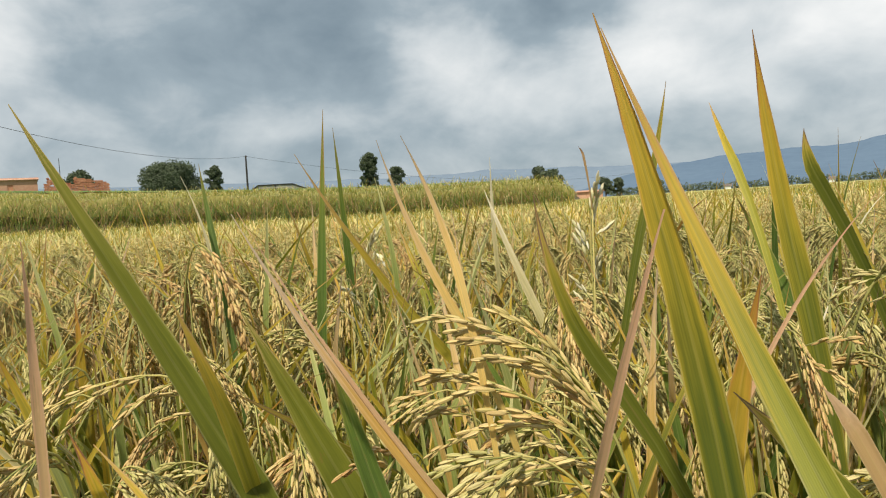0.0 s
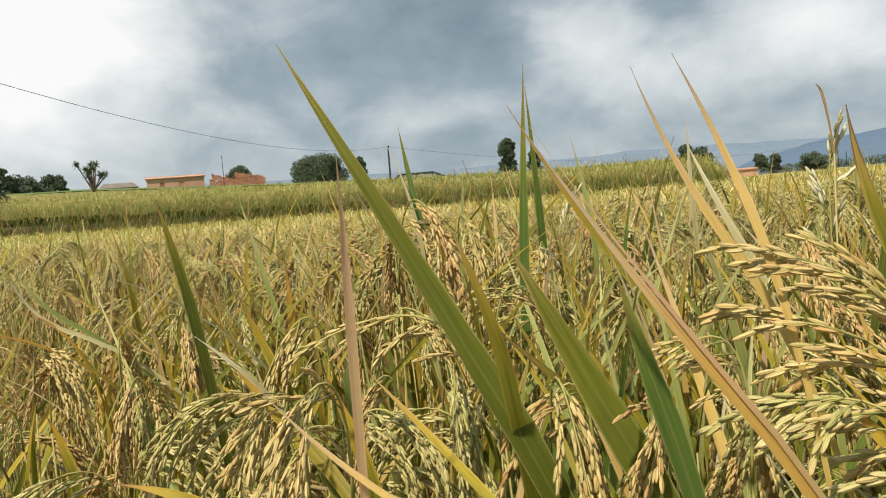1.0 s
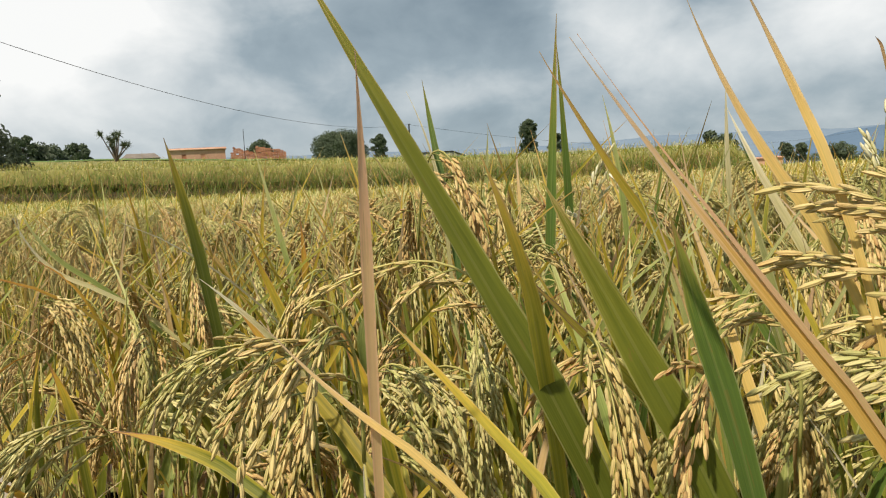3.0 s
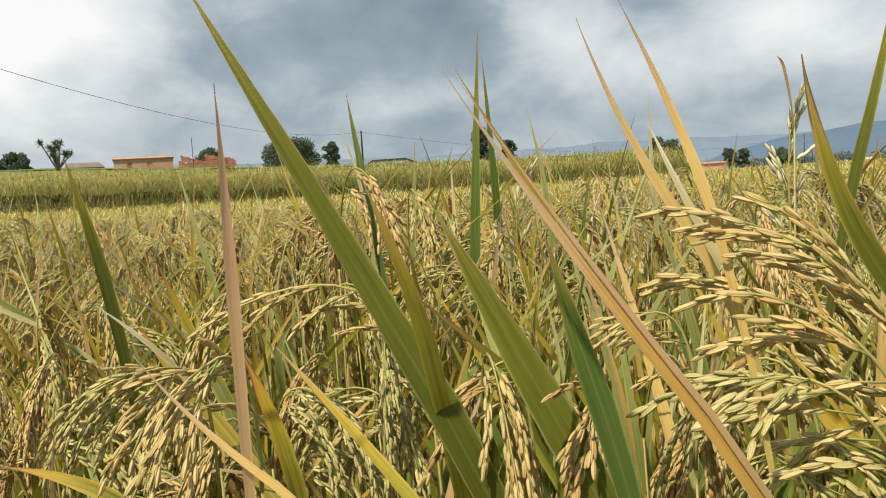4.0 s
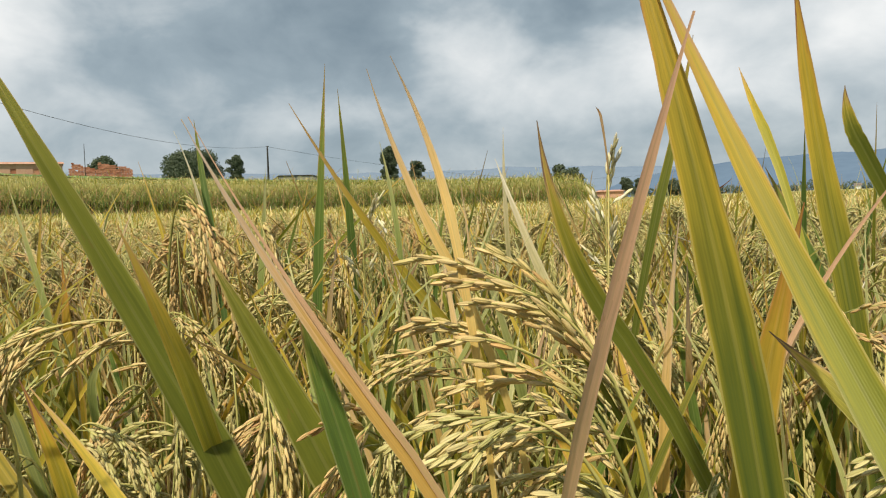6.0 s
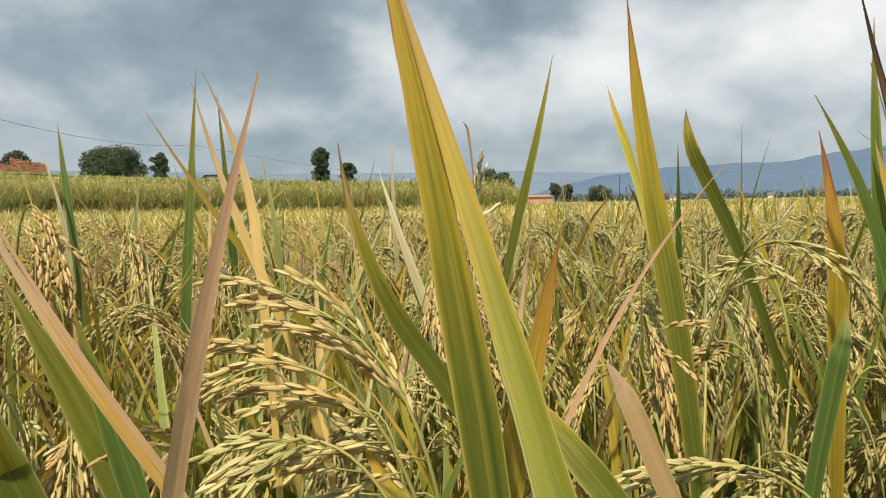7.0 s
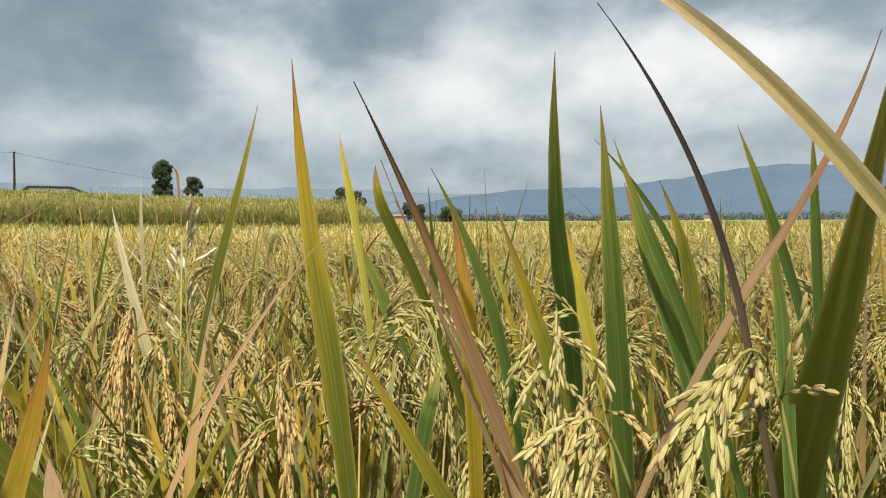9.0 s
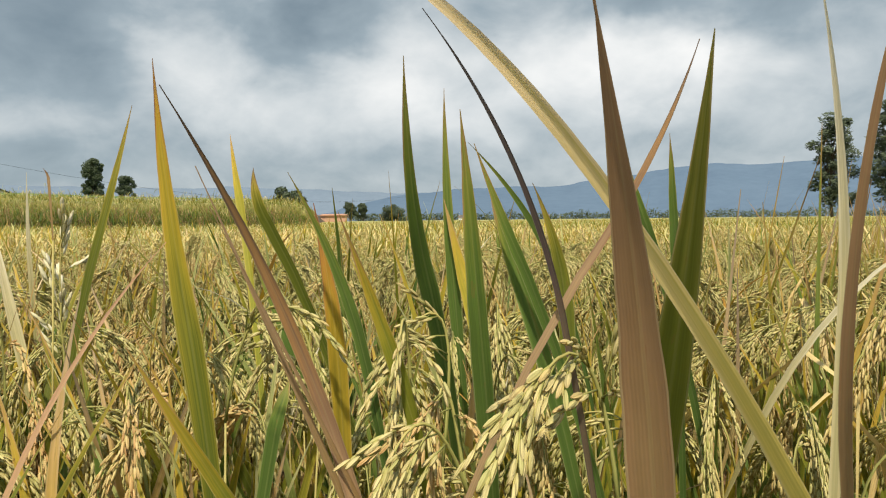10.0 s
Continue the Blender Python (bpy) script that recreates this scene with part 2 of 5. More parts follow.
M_BRICK = mottled("brick", [(0.30, 0.11, 0.065), (0.46, 0.20, 0.12), (0.56, 0.29, 0.19)], (0.5, 4.0), 0.85, 0.02)
M_PLASTER = mottled("orange_plaster", [(0.44, 0.23, 0.16), (0.52, 0.30, 0.21), (0.58, 0.37, 0.27)], (0.3, 3.0), 0.85, 0.01)
M_DARKOPEN = mottled("dark_timber", [(0.02, 0.016, 0.014), (0.05, 0.04, 0.03)], (1.0, 8.0), 0.8, 0.01)
M_ROOF = mottled("weathered_roof", [(0.10, 0.085, 0.075), (0.18, 0.15, 0.13), (0.26, 0.22, 0.19)], (0.6, 5.0), 0.8, 0.02)
M_SHEET = mottled("grey_plastic_sheet", [(0.20, 0.20, 0.18), (0.30, 0.29, 0.26), (0.38, 0.37, 0.33)], (0.3, 3.0), 0.5, 0.01)
M_POLE = mottled("dark_pole", [(0.025, 0.024, 0.024), (0.05, 0.048, 0.046)], (2.0, 20.0), 0.8, 0.005)
M_WIRE = mottled("cable", [(0.03, 0.03, 0.035), (0.06, 0.06, 0.065)], (1.0, 9.0), 0.6, 0.001)
M_CONCRETE = mottled("pale_concrete", [(0.22, 0.19, 0.15), (0.36, 0.32, 0.26), (0.46, 0.42, 0.35)], (2.5, 25.0), 0.85, 0.004)
M_WHITE = mottled("white_paint", [(0.65, 0.66, 0.66), (0.78, 0.78, 0.77)], (0.5, 4.0), 0.6, 0.002)
# blue of the air's haze is put into both mountain colours, paler far off
M_MOUNT_NEAR = mottled("hazed_forest_mountain", [(0.105, 0.155, 0.232), (0.122, 0.178, 0.258), (0.142, 0.20, 0.284)], (0.002, 0.02), 0.95, 2.0, 0.0)
M_MOUNT_FAR = mottled("hazed_distant_mountain", [(0.155, 0.205, 0.275), (0.18, 0.232, 0.305), (0.205, 0.258, 0.33)], (0.002, 0.02), 0.95, 2.0, 0.0)


# ---- geometry helpers ----
class Geo:
    """Gathers vertices, faces, texture places and material numbers for one mesh."""

    def __init__(self):
        self.v, self.f, self.uv, self.m = [], [], [], []

    def add(self, verts, faces, uvs, m=0):
        k = len(self.v)
        self.v.extend(verts)
        self.uv.extend(uvs)
        self.f.extend([tuple(i + k for i in f) for f in faces])
        self.m.extend([m] * len(faces))

    def ribbon(self, pts, widths, sides, fold=0.18, m=0):
        """A folded blade along pts: three vertices across, a raised rim at both sides."""
        verts, uvs, faces = [], [], []
        last = len(pts) - 1
        for i, (p, w, s) in enumerate(zip(pts, widths, sides)):
            t = (pts[min(i + 1, last)] - pts[max(i - 1, 0)]).normalized()
            up = s.cross(t)
            h = w / 2
            verts += [p - s * h + up * (h * fold), p, p + s * h + up * (h * fold)]
            uvs += [(0, i / last), (0.5, i / last), (1, i / last)]
        for i in range(last):
            a = 3 * i
            faces += [(a, a + 1, a + 4, a + 3), (a + 1, a + 2, a + 5, a + 4)]
        self.add(verts, faces, uvs, m)

    def tube(self, pts, radii, n=5, m=0):
        verts, uvs, faces = [], [], []
        last = len(pts) - 1
        for i, (p, r) in enumerate(zip(pts, radii)):
            t = (pts[min(i + 1, last)] - pts[max(i - 1, 0)]).normalized()
            a = t.orthogonal().normalized() if i == 0 else (a - t * a.dot(t)).normalized()
            b = t.cross(a)
            for k in range(n):
                q = 2 * math.pi * k / n
                verts.append(p + a * (r * math.cos(q)) + b * (r * math.sin(q)))
                uvs.append((k / n, i / last))
        for i in range(last):
            for k in range(n):
                faces.append((i * n + k, i * n + (k + 1) % n, (i + 1) * n + (k + 1) % n, (i + 1) * n + k))
        faces.append(tuple(range(n - 1, -1, -1)))
        faces.append(tuple(last * n + k for k in range(n)))
        self.add(verts, faces, uvs, m)

    def spindle(self, p, d, length, r, n=5, rings=((0.16, 0.62), (0.45, 1.0), (0.8, 0.58)), spin=0.0, m=0):
        """A husked grain: pointed at both ends, a little flattened."""
        a = d.orthogonal().normalized()
        b = d.cross(a)
        verts, uvs = [p], [(0.5, 0.0)]
        for s, w in rings:
            for k in range(n):
                q = spin + 2 * math.pi * k / n
                verts.append(p + d * (length * s) + a * (r * w * math.cos(q)) + b * (0.78 * r * w * math.sin(q)))
                uvs.append((k / n, s))
        verts.append(p + d * length)
        uvs.append((0.5, 1.0))
        top, faces = len(verts) - 1, []
        for k in range(n):
            k2 = (k + 1) % n
            faces.append((0, 1 + k2, 1 + k))
            for j in range(len(rings) - 1):
                faces.append((1 + j * n + k, 1 + j * n + k2, 1 + (j + 1) * n + k2, 1 + (j + 1) * n + k))
            faces.append((1 + (len(rings) - 1) * n + k, 1 + (len(rings) - 1) * n + k2, top))
        self.add(verts, faces, uvs, m)

    def box(self, x0, x1, y0, y1, z0, z1, m=0, turn=None):
        c = [Vector((x, y, z)) for z in (z0, z1) for y in (y0, y1) for x in (x0, x1)]
        if turn:
            c = [turn @ q for q in c]
        self.add(c, [(0, 2, 3, 1), (4, 5, 7, 6), (0, 1, 5, 4), (2, 6, 7, 3), (0, 4, 6, 2), (1, 3, 7, 5)], [(q.x, q.z) for q in c], m)

    def mesh(self, name, mats, smooth=True):
        me = bpy.data.meshes.new(name)
        me.from_pydata([tuple(q) for q in self.v], [], self.f)
        for mt in mats:
            me.materials.append(mt)
        layer = me.uv_layers.new(name="UVMap")
        index = np.empty(len(me.loops), np.int32)
        me.loops.foreach_get("vertex_index", index)
        layer.data.foreach_set("uv", np.asarray(self.uv, np.float32)[index].ravel())
        me.polygons.foreach_set("material_index", np.asarray(self.m, np.int32))
        me.polygons.foreach_set("use_smooth", np.full(len(me.polygons), smooth))
        me.update()
        return me


def part(name, data, parent, label="", m=None):
    ob = new(name, data)
    ob.parent = parent
    if m is not None:
        ob.matrix_basis = m
    return tagged(ob, label)


def bez(a, b, c, t):
    return a * ((1 - t) ** 2) + b * (2 * t * (1 - t)) + c * (t * t)


def rnd(a, b):
    return random.uniform(a, b)


def unit(sigma=1.0):
    return Vector((random.gauss(0, sigma), random.gauss(0, sigma), random.gauss(0, sigma)))


# ---- lie of the land ----
def lerp_table(x, table):
    xs, ys = zip(*table)
    return float(np.interp(x, xs, ys))


FRONT = [(-90, 3.0), (-57, 2.85), (-40, 2.60), (-25, 2.1), (-12, 1.7), (-0.6, 1.6), (0.9, 1.42), (1.8, 0.95), (2.4, 0.15)]
SKYLINE = [(-90, 3.7), (-57, 3.4), (-46, 3.35), (-38, 2.95), (-25, 2.4), (-12, 2.0), (-0.6, 1.78), (0.9, 1.55), (1.8, 1.0), (2.4, 0.15)]


def edge_distance(az):
    """How far the foot of the upper plot is in that direction."""
    if az > 2.4 or az < -95:
        return 24.0
    return 24.0 / (math.cos(radians(az)) - 0.2 * math.sin(radians(az)))


def upper(az, d):
    """Height of the crop's top on the upper plot and on the rise behind it."""
    e = edge_distance(az)
    k = min(1.0, max(0.0, (d - e) / 70.0))
    k = k * k * (3 - 2 * k)
    el = lerp_table(az, FRONT) * (1 - k) + lerp_table(az, SKYLINE) * k
    top = EYE + min(d, 170.0) * math.tan(radians(el))
    return top * max(0.0, 1 - max(0.0, d - 170.0) / 500.0)


def ground_at(x, y):
    az, d = math.degrees(math.atan2(x, y)), math.hypot(x, y)
    low = 0.00065 * x * x * max(0.0, min(1.0, y / 10)) if -60 < x < 0 else 0.0
    if -92 < az < 2.4 and d > edge_distance(az):
        k = min(1.0, (2.4 - az) / 0.8, (az + 92) / 4)
        return low * (1 - k) + (upper(az, d) - 0.95) * k
    return low


def polar_sheet(name, mat_, az0, az1, naz, radii, height, kind_label=None, parent=None):
    g, azs = Geo(), np.linspace(az0, az1, naz + 1)
    for az in azs:
        for r in radii(az):
            p = heading(az) * r
            g.v.append((p.x, p.y, height(p.x, p.y, az, r)))
            g.uv.append((p.x, p.y))
    k = len(radii(az0))
    for i in range(naz):
        for j in range(k - 1):
            g.f.append((i * k + j, (i + 1) * k + j, (i + 1) * k + j + 1, i * k + j + 1))
            g.m.append(0)
    return new(name, g.mesh(name, [mat_]))


def ring_radii(az):
    e = edge_distance(az)
    near = [0.02, 0.5, 1, 2, 3, 4.5, 6, 8, 10, 13]
    return [r * min(1.0, e / 24) for r in near] + [e * k for k in (0.75, 0.9, 0.985, 1.004, 1.02, 1.06, 1.15, 1.4, 1.8, 2.4, 3.2, 4.2, 5.4, 7)] + [300, 500, 900, 2000, 4600]


ground = polar_sheet("ground", M_SOIL, -180, 180, 240, ring_radii, lambda x, y, az, r: ground_at(x, y) if abs(az) < 179.9 else 0.0)
tagged(ground, "damp brown paddy soil under the standing rice", "ground", kind="structure")


def rough_height(x, y, amp):
    return amp * (noise.noise(Vector((x * 1.3, y * 1.3, 0))) + 0.6 * noise.noise(Vector((x * 4.1, y * 4.1, 3))))


def field_radii(az):
    e = edge_distance(az)
    near = [2.6, 3.2, 3.8, 4.4, 5, 5.6, 6.3, 7, 7.8, 8.6, 9.5, 10.5, 11.6, 12.8, 14, 15.3, 16.6, 18]
    tail = [e * 0.86, e * 0.93, e * 0.992, e * 0.996] if -95 <= az <= 2.4 else [e * 0.86, e, e * 1.3, 420]
    return [min(r, e * (0.7 + 0.004 * i)) for i, r in enumerate(near)] + tail


canopy = polar_sheet("rice_canopy", M_FIELD, -180, 180, 600, field_radii,
                     lambda x, y, az, r: ground_at(x, y) + (0.66 + 0.20 * min(1, r / 14) if r > 5 or az > -42 else 0.04) + rough_height(x, y, 0.05))
tagged(canopy, "matted golden ripe rice crop of the paddy", "rice crop", kind="stuff")
plot = polar_sheet("upper_rice_canopy", M_PLOT, -88, 2.2, 260,
                   lambda az: [edge_distance(az) * k for k in (1.006, 1.012, 1.03, 1.06, 1.1, 1.15, 1.22, 1.3, 1.45, 1.7, 2.0, 2.4, 2.9)],
                   lambda x, y, az, r: upper(az, r) - 0.10 + rough_height(x, y, 0.10) - (0.55 if r < edge_distance(az) * 1.008 else 0))
tagged(plot, "olive-gold rice crop on the higher plot", "rice crop", kind="stuff")
meadow = polar_sheet("green_field", M_GREENFIELD, -88, 0, 120, lambda az: [edge_distance(az) * k for k in (2.85, 3.2, 3.6, 4.2, 5.0, 6.0, 7.5)],
                     lambda x, y, az, r: upper(az, r) - 0.05 + rough_height(x * 0.3, y * 0.3, 0.12))
tagged(meadow, "green field on the rise behind the rice", "field", kind="stuff")


def concrete_path():
    """Pale concrete edge of a path, half hidden by leaning rice."""
    g = Geo()
    turn = Matrix.Translation((-1.76, 1.16, 0)) @ Matrix.Rotation(radians(153.5), 4, "Z")
    for k in range(4):
        g.box(-0.9 + k * 0.9 + 0.004, -0.9 + (k + 1) * 0.9 - 0.004, 0.0, 0.75, -0.02, 0.30, 0, turn)
    ob = new("concrete_path", g.mesh("concrete_path", [M_CONCRETE], False))
    tagged(ob, "pale concrete path edge beside the paddy", "path", kind="structure")


concrete_path()


# ---- rice: parts ----
def leaf_shape(length, width, rise, bend, twist, n=12):
    """A leaf from its collar at the origin: climbs along z, leans towards +x and droops at the end."""
    g, pts, sides, widths = Geo(), [], [], []
    p, a = Vector((0, 0, 0)), rise
    for i in range(n + 1):
        s = i / n
        pts.append(p.copy())
        w = 1.2 * width * min(1.0, 0.55 + 3.2 * s) * max(0.0, 1 - s) ** 1.05 * (1 + 0.85 * s)
        widths.append(max(w, 0.0006))
        q = twist * s
        sides.append(Vector((-math.sin(q) * math.cos(a), math.cos(q), math.sin(q) * math.sin(a))).normalized())
        a += bend * (0.4 + 1.6 * s) / n
        p = p + Vector((math.sin(a), 0, math.cos(a))) * (length / n)
    g.ribbon(pts, widths, sides, 0.25)
    return g


def panicle_shape(p0, p1, p2, branches, per_branch, size=0.0100, sides=5, reach=0.6, fine=True, first=0.12, loose=0.34, hang=0.055, step=(0.27, 0.36)):
    """The stalked ear: an arching axis with side branches, and the grains on them."""
    axis, grains = Geo(), Geo()
    steps = 12
    line = [bez(p0, p1, p2, i / steps) for i in range(steps + 1)]
    axis.tube(line, [0.0013 * (1 - 0.65 * i / steps) for i in range(steps + 1)], 5 if fine else 3)
    last = (p2 - p1).normalized()
    rings = ((0.07, 0.55), (0.32, 0.96), (0.64, 0.97), (0.89, 0.55)) if fine else ((0.22, 0.92), (0.72, 0.82))
    for b in range(branches):
        s = first + (0.98 - first) * (b + rnd(0.1, 0.9)) / branches
        p = bez(p0, p1, p2, s)
        tan = (bez(p0, p1, p2, min(1, s + 0.05)) - bez(p0, p1, p2, s - 0.05)).normalized()
        d = (tan * (1 - reach * 0.6) + last * reach * 0.6 + unit(loose)).normalized()
        pts, count = [p.copy()], max(4, int(1.35 * per_branch * rnd(0.75, 1.2) * (1.1 - 0.35 * s)))
        bare = rnd(0.6, 1.6)
        p = p + d * (size * bare)
        pts.append(p.copy())
        for k in range(count):
            d = (d + Vector((0, 0, -hang)) + unit(0.035)).normalized()
            out = d.orthogonal().normalized()
            out.rotate(Matrix.Rotation(k * 2.4 + rnd(-0.5, 0.5), 3, d))
            gd = (d + out * rnd(0.05, 0.15)).normalized()
            gl = size * rnd(0.88, 1.12)
            grains.spindle(p + out * 0.0009, gd, gl, gl * rnd(0.112, 0.142), sides, rings, rnd(0, 6.3))
            p = p + d * (size * rnd(*step))
            pts.append(p.copy())
        axis.tube(pts, [0.0006] * len(pts), 3)
    return axis, grains


# straw brown, darkened towards the foot to paint the shade inside the crop
M_STALK = leaf_material("rice_stalk", [(0, (0.14, 0.10, 0.04)), (0.5, (0.22, 0.165, 0.055)), (0.8, (0.30, 0.24, 0.08)), (1, (0.42, 0.36, 0.12))], 0.1)


def stalk_between(a, b, r=0.0022):
    d = b - a
    return Matrix.Translation(a) @ d.to_track_quat("Z", "Y").to_matrix().to_4x4() @ Matrix.Diagonal((1, 1, d.length, 1))


def stalk_mesh():
    g = Geo()
    pts = [Vector((0.006 * math.sin(i * 1.4), 0.004 * math.sin(i * 2.0), i / 6)) for i in range(7)]
    pts[0], pts[-1] = Vector((0, 0, 0)), Vector((0, 0, 1))
    g.tube(pts, [0.0022, 0.0020, 0.0018, 0.0015, 0.0012, 0.0010, 0.0008], 5)
    return g.mesh("stalk", [M_STALK])


STALK = stalk_mesh()
M_AXIS = leaf_material("ear_branch", [(0, (0.33, 0.34, 0.10)), (0.6, (0.50, 0.45, 0.15)), (1, (0.60, 0.50, 0.20))], 0.2)
RICE_GROUP = "rice plants of the paddy"


# ---- rice: the tall leaves and heavy ears nearest the camera ----
near_plants = []


def plant_at(x, y):
    """The near rice plant that stands within a hand of this spot, or a new one."""
    for ob in near_plants:
        if math.hypot(ob.location.x - x, ob.location.y - y) < 0.10:
            return ob
    ob = new("rice_plant")
    ob.location = (x, y, 0)
    tagged(ob, "ripe rice plant with tall yellowing leaves in the paddy", "rice plant", RICE_GROUP)
    near_plants.append(ob)
    return ob


VIEWED_FROM = Vector((0.12, -0.04, 1.03))
LEAF_WORDS = {
    "green": "green blade leaf", "green_tip": "green leaf with a yellow tip", "yellow": "yellowing leaf", "amber": "amber yellow leaf with green midrib",
    "orange": "orange dying leaf", "straw": "dry straw-coloured leaf", "brown": "dry brown leaf", "rust": "rust-brown drying leaf", "rosy": "dry pinkish tan leaf", "tan": "dry dark tan leaf", "pale": "bleached dry leaf",
    "pale_green": "pale green leaf", "amber_green": "yellow-green leaf", "faded": "arched leaf fading to straw", "dark": "withered dark leaf", "copper": "copper-orange dying leaf", "olive": "broad olive-green leaf",
}


def hero_leaf(base, bow, tip, width, look_, turn=0.0, tail=0.30):
    a, b, c = Vector(base), Vector(bow), Vector(tip)
    root = a.copy()
    down = (a - b).normalized()
    pts = []
    # the blade's lower part, which bends down to its stalk
    q, d = a.copy(), down
    steps = 6
    for i in range(steps):
        d = (d + Vector((0, 0, -0.16))).normalized()
        q = q + d * (tail / steps)
        pts.insert(0, q.copy())
    low = len(pts)
    n = 18
    pts += [bez(a, b, c, i / n) for i in range(n + 1)]
    total, last = len(pts) - 1, len(pts) - 1
    widths, sides = [], []
    for i, p in enumerate(pts):
        s = max(0.0, (i - low) / n)
        w = 1.22 * width * (0.45 + 0.55 * min(1, i / low)) * max(0.0, 1 - s) ** 1.05 * (1 + 0.85 * s)
        w *= 1 + 0.10 * noise.noise(Vector((i * 0.55, base[0] * 90, base[1] * 70)))
        widths.append(max(w, 0.0005))
        t = (pts[min(i + 1, last)] - pts[max(i - 1, 0)]).normalized()
        side = t.cross(VIEWED_FROM - p).normalized()
        side.rotate(Matrix.Rotation(turn + 0.35 * math.sin(2.3 * s + base[0] * 40), 3, t))
        sides.append(side)
    g = Geo()
    g.ribbon(pts, widths, sides, 0.30)
    foot = pts[0]
    plant = plant_at(foot.x * 0.9 + root.x * 0.1, max(foot.y, 0.06))
    base_m = Matrix.Translation(-plant.location)
    ob = part("leaf", g.mesh("leaf", [LEAF[look_]]), plant, LEAF_WORDS[look_], base_m)
    part("stalk", STALK, plant, "", base_m @ stalk_between(Vector((plant.location.x, plant.location.y, 0)), foot))
    return ob


hero_leaf((-0.147, 0.313, 0.901), (-0.212, 0.309, 1.020), (-0.271, 0.296, 1.139), 0.0165, "olive")
hero_leaf((-0.021, 0.231, 0.930), (-0.072, 0.228, 1.000), (-0.114, 0.243, 1.066), 0.0043, "copper", 0.0, 0.25)
hero_leaf((-0.018, 0.231, 0.931), (-0.069, 0.228, 1.001), (-0.111, 0.243, 1.067), 0.0024, "rosy", 0.3, 0.22)
hero_leaf((-0.077, 0.315, 0.876), (-0.112, 0.321, 0.941), (-0.142, 0.305, 1.009), 0.0180, "olive")
hero_leaf((-0.147, 0.294, 0.939), (-0.146, 0.270, 0.979), (-0.160, 0.262, 1.023), 0.0092, "yellow")
hero_leaf((-0.341, 0.677, 0.970), (-0.350, 0.688, 1.046), (-0.386, 0.694, 1.118), 0.0036, "pale")
hero_leaf((-0.352, 0.700, 1.022), (-0.367, 0.714, 1.078), (-0.380, 0.728, 1.134), 0.0071, "green")
hero_leaf((-0.075, 0.701, 0.884), (-0.144, 0.634, 0.991), (-0.207, 0.589, 1.124), 0.0095, "yellow")
hero_leaf((-0.234, 0.711, 0.928), (-0.227, 0.720, 1.057), (-0.218, 0.726, 1.186), 0.0097, "green")
hero_leaf((-0.245, 0.882, 0.951), (-0.242, 0.863, 1.064), (-0.245, 0.848, 1.179), 0.0094, "green")
hero_leaf((-0.016, 0.327, 1.019), (-0.030, 0.355, 1.063), (-0.050, 0.348, 1.108), 0.0042, "straw", 0.0, 0.14)
hero_leaf((-0.022, 0.358, 0.992), (-0.054, 0.379, 1.042), (-0.076, 0.392, 1.111), 0.0048, "straw", 0.0, 0.14)
hero_leaf((0.069, 0.336, 0.955), (0.036, 0.319, 1.003), (0.029, 0.319, 1.066), 0.0092, "green_tip")
hero_leaf((0.099, 0.216, 0.963), (0.084, 0.225, 1.057), (0.061, 0.246, 1.144), 0.0125, "amber")
hero_leaf((0.121, 0.150, 0.959), (0.104, 0.203, 1.014), (0.064, 0.245, 1.137), 0.0088, "amber_green", 0.0, 0.12)
hero_leaf((0.109, 0.248, 0.924), (0.121, 0.266, 0.971), (0.131, 0.259, 1.023), 0.0111, "orange")
hero_leaf((0.044, 0.106, 0.984), (0.053, 0.103, 1.021), (0.065, 0.102, 1.059), 0.0035, "rosy", 0.0, 0.10)
hero_leaf((0.229, 0.499, 0.979), (0.212, 0.511, 1.083), (0.204, 0.519, 1.187), 0.0145, "amber")
hero_leaf((0.282, 0.607, 1.064), (0.269, 0.607, 1.087), (0.270, 0.608, 1.113), 0.0108, "green_tip")
hero_leaf((0.331, 0.311, 0.927), (0.300, 0.329, 1.033), (0.250, 0.276, 1.123), 0.0070, "rust")
hero_leaf((0.342, 0.312, 0.905), (0.303, 0.300, 0.998), (0.268, 0.284, 1.072), 0.0022, "brown")
hero_leaf((0.333, 0.318, 0.905), (0.296, 0.306, 1.005), (0.262, 0.288, 1.090), 0.0034, "brown", 0.5)
hero_leaf((0.398, 0.448, 1.018), (0.375, 0.402, 1.081), (0.370, 0.378, 1.163), 0.0126, "green")
hero_leaf((0.434, 0.432, 0.945), (0.426, 0.429, 1.043), (0.416, 0.427, 1.140), 0.0153, "green")
hero_leaf((0.467, 0.669, 0.982), (0.458, 0.673, 1.091), (0.459, 0.676, 1.201), 0.0111, "green")
hero_leaf((0.135, 0.379, 0.884), (0.173, 0.381, 0.988), (0.233, 0.383, 1.054), 0.0032, "rosy")
hero_leaf((0.427, 0.269, 1.020), (0.415, 0.282, 1.098), (0.366, 0.294, 1.166), 0.0036, "dark")
hero_leaf((0.434, 0.119, 0.991), (0.366, 0.159, 1.140), (0.315, 0.261, 1.183), 0.0066, "faded")
hero_leaf((0.345, 0.036, 1.037), (0.342, 0.034, 1.063), (0.333, 0.026, 1.088), 0.0050, "tan", 0.0, 0.14)
hero_leaf((0.578, 0.489, 0.756), (0.543, 0.369, 0.944), (0.500, 0.261, 1.154), 0.0340, "olive", 0.1)
hero_leaf((0.438, 0.275, 1.037), (0.480, 0.275, 1.094), (0.504, 0.280, 1.154), 0.0040, "rust")
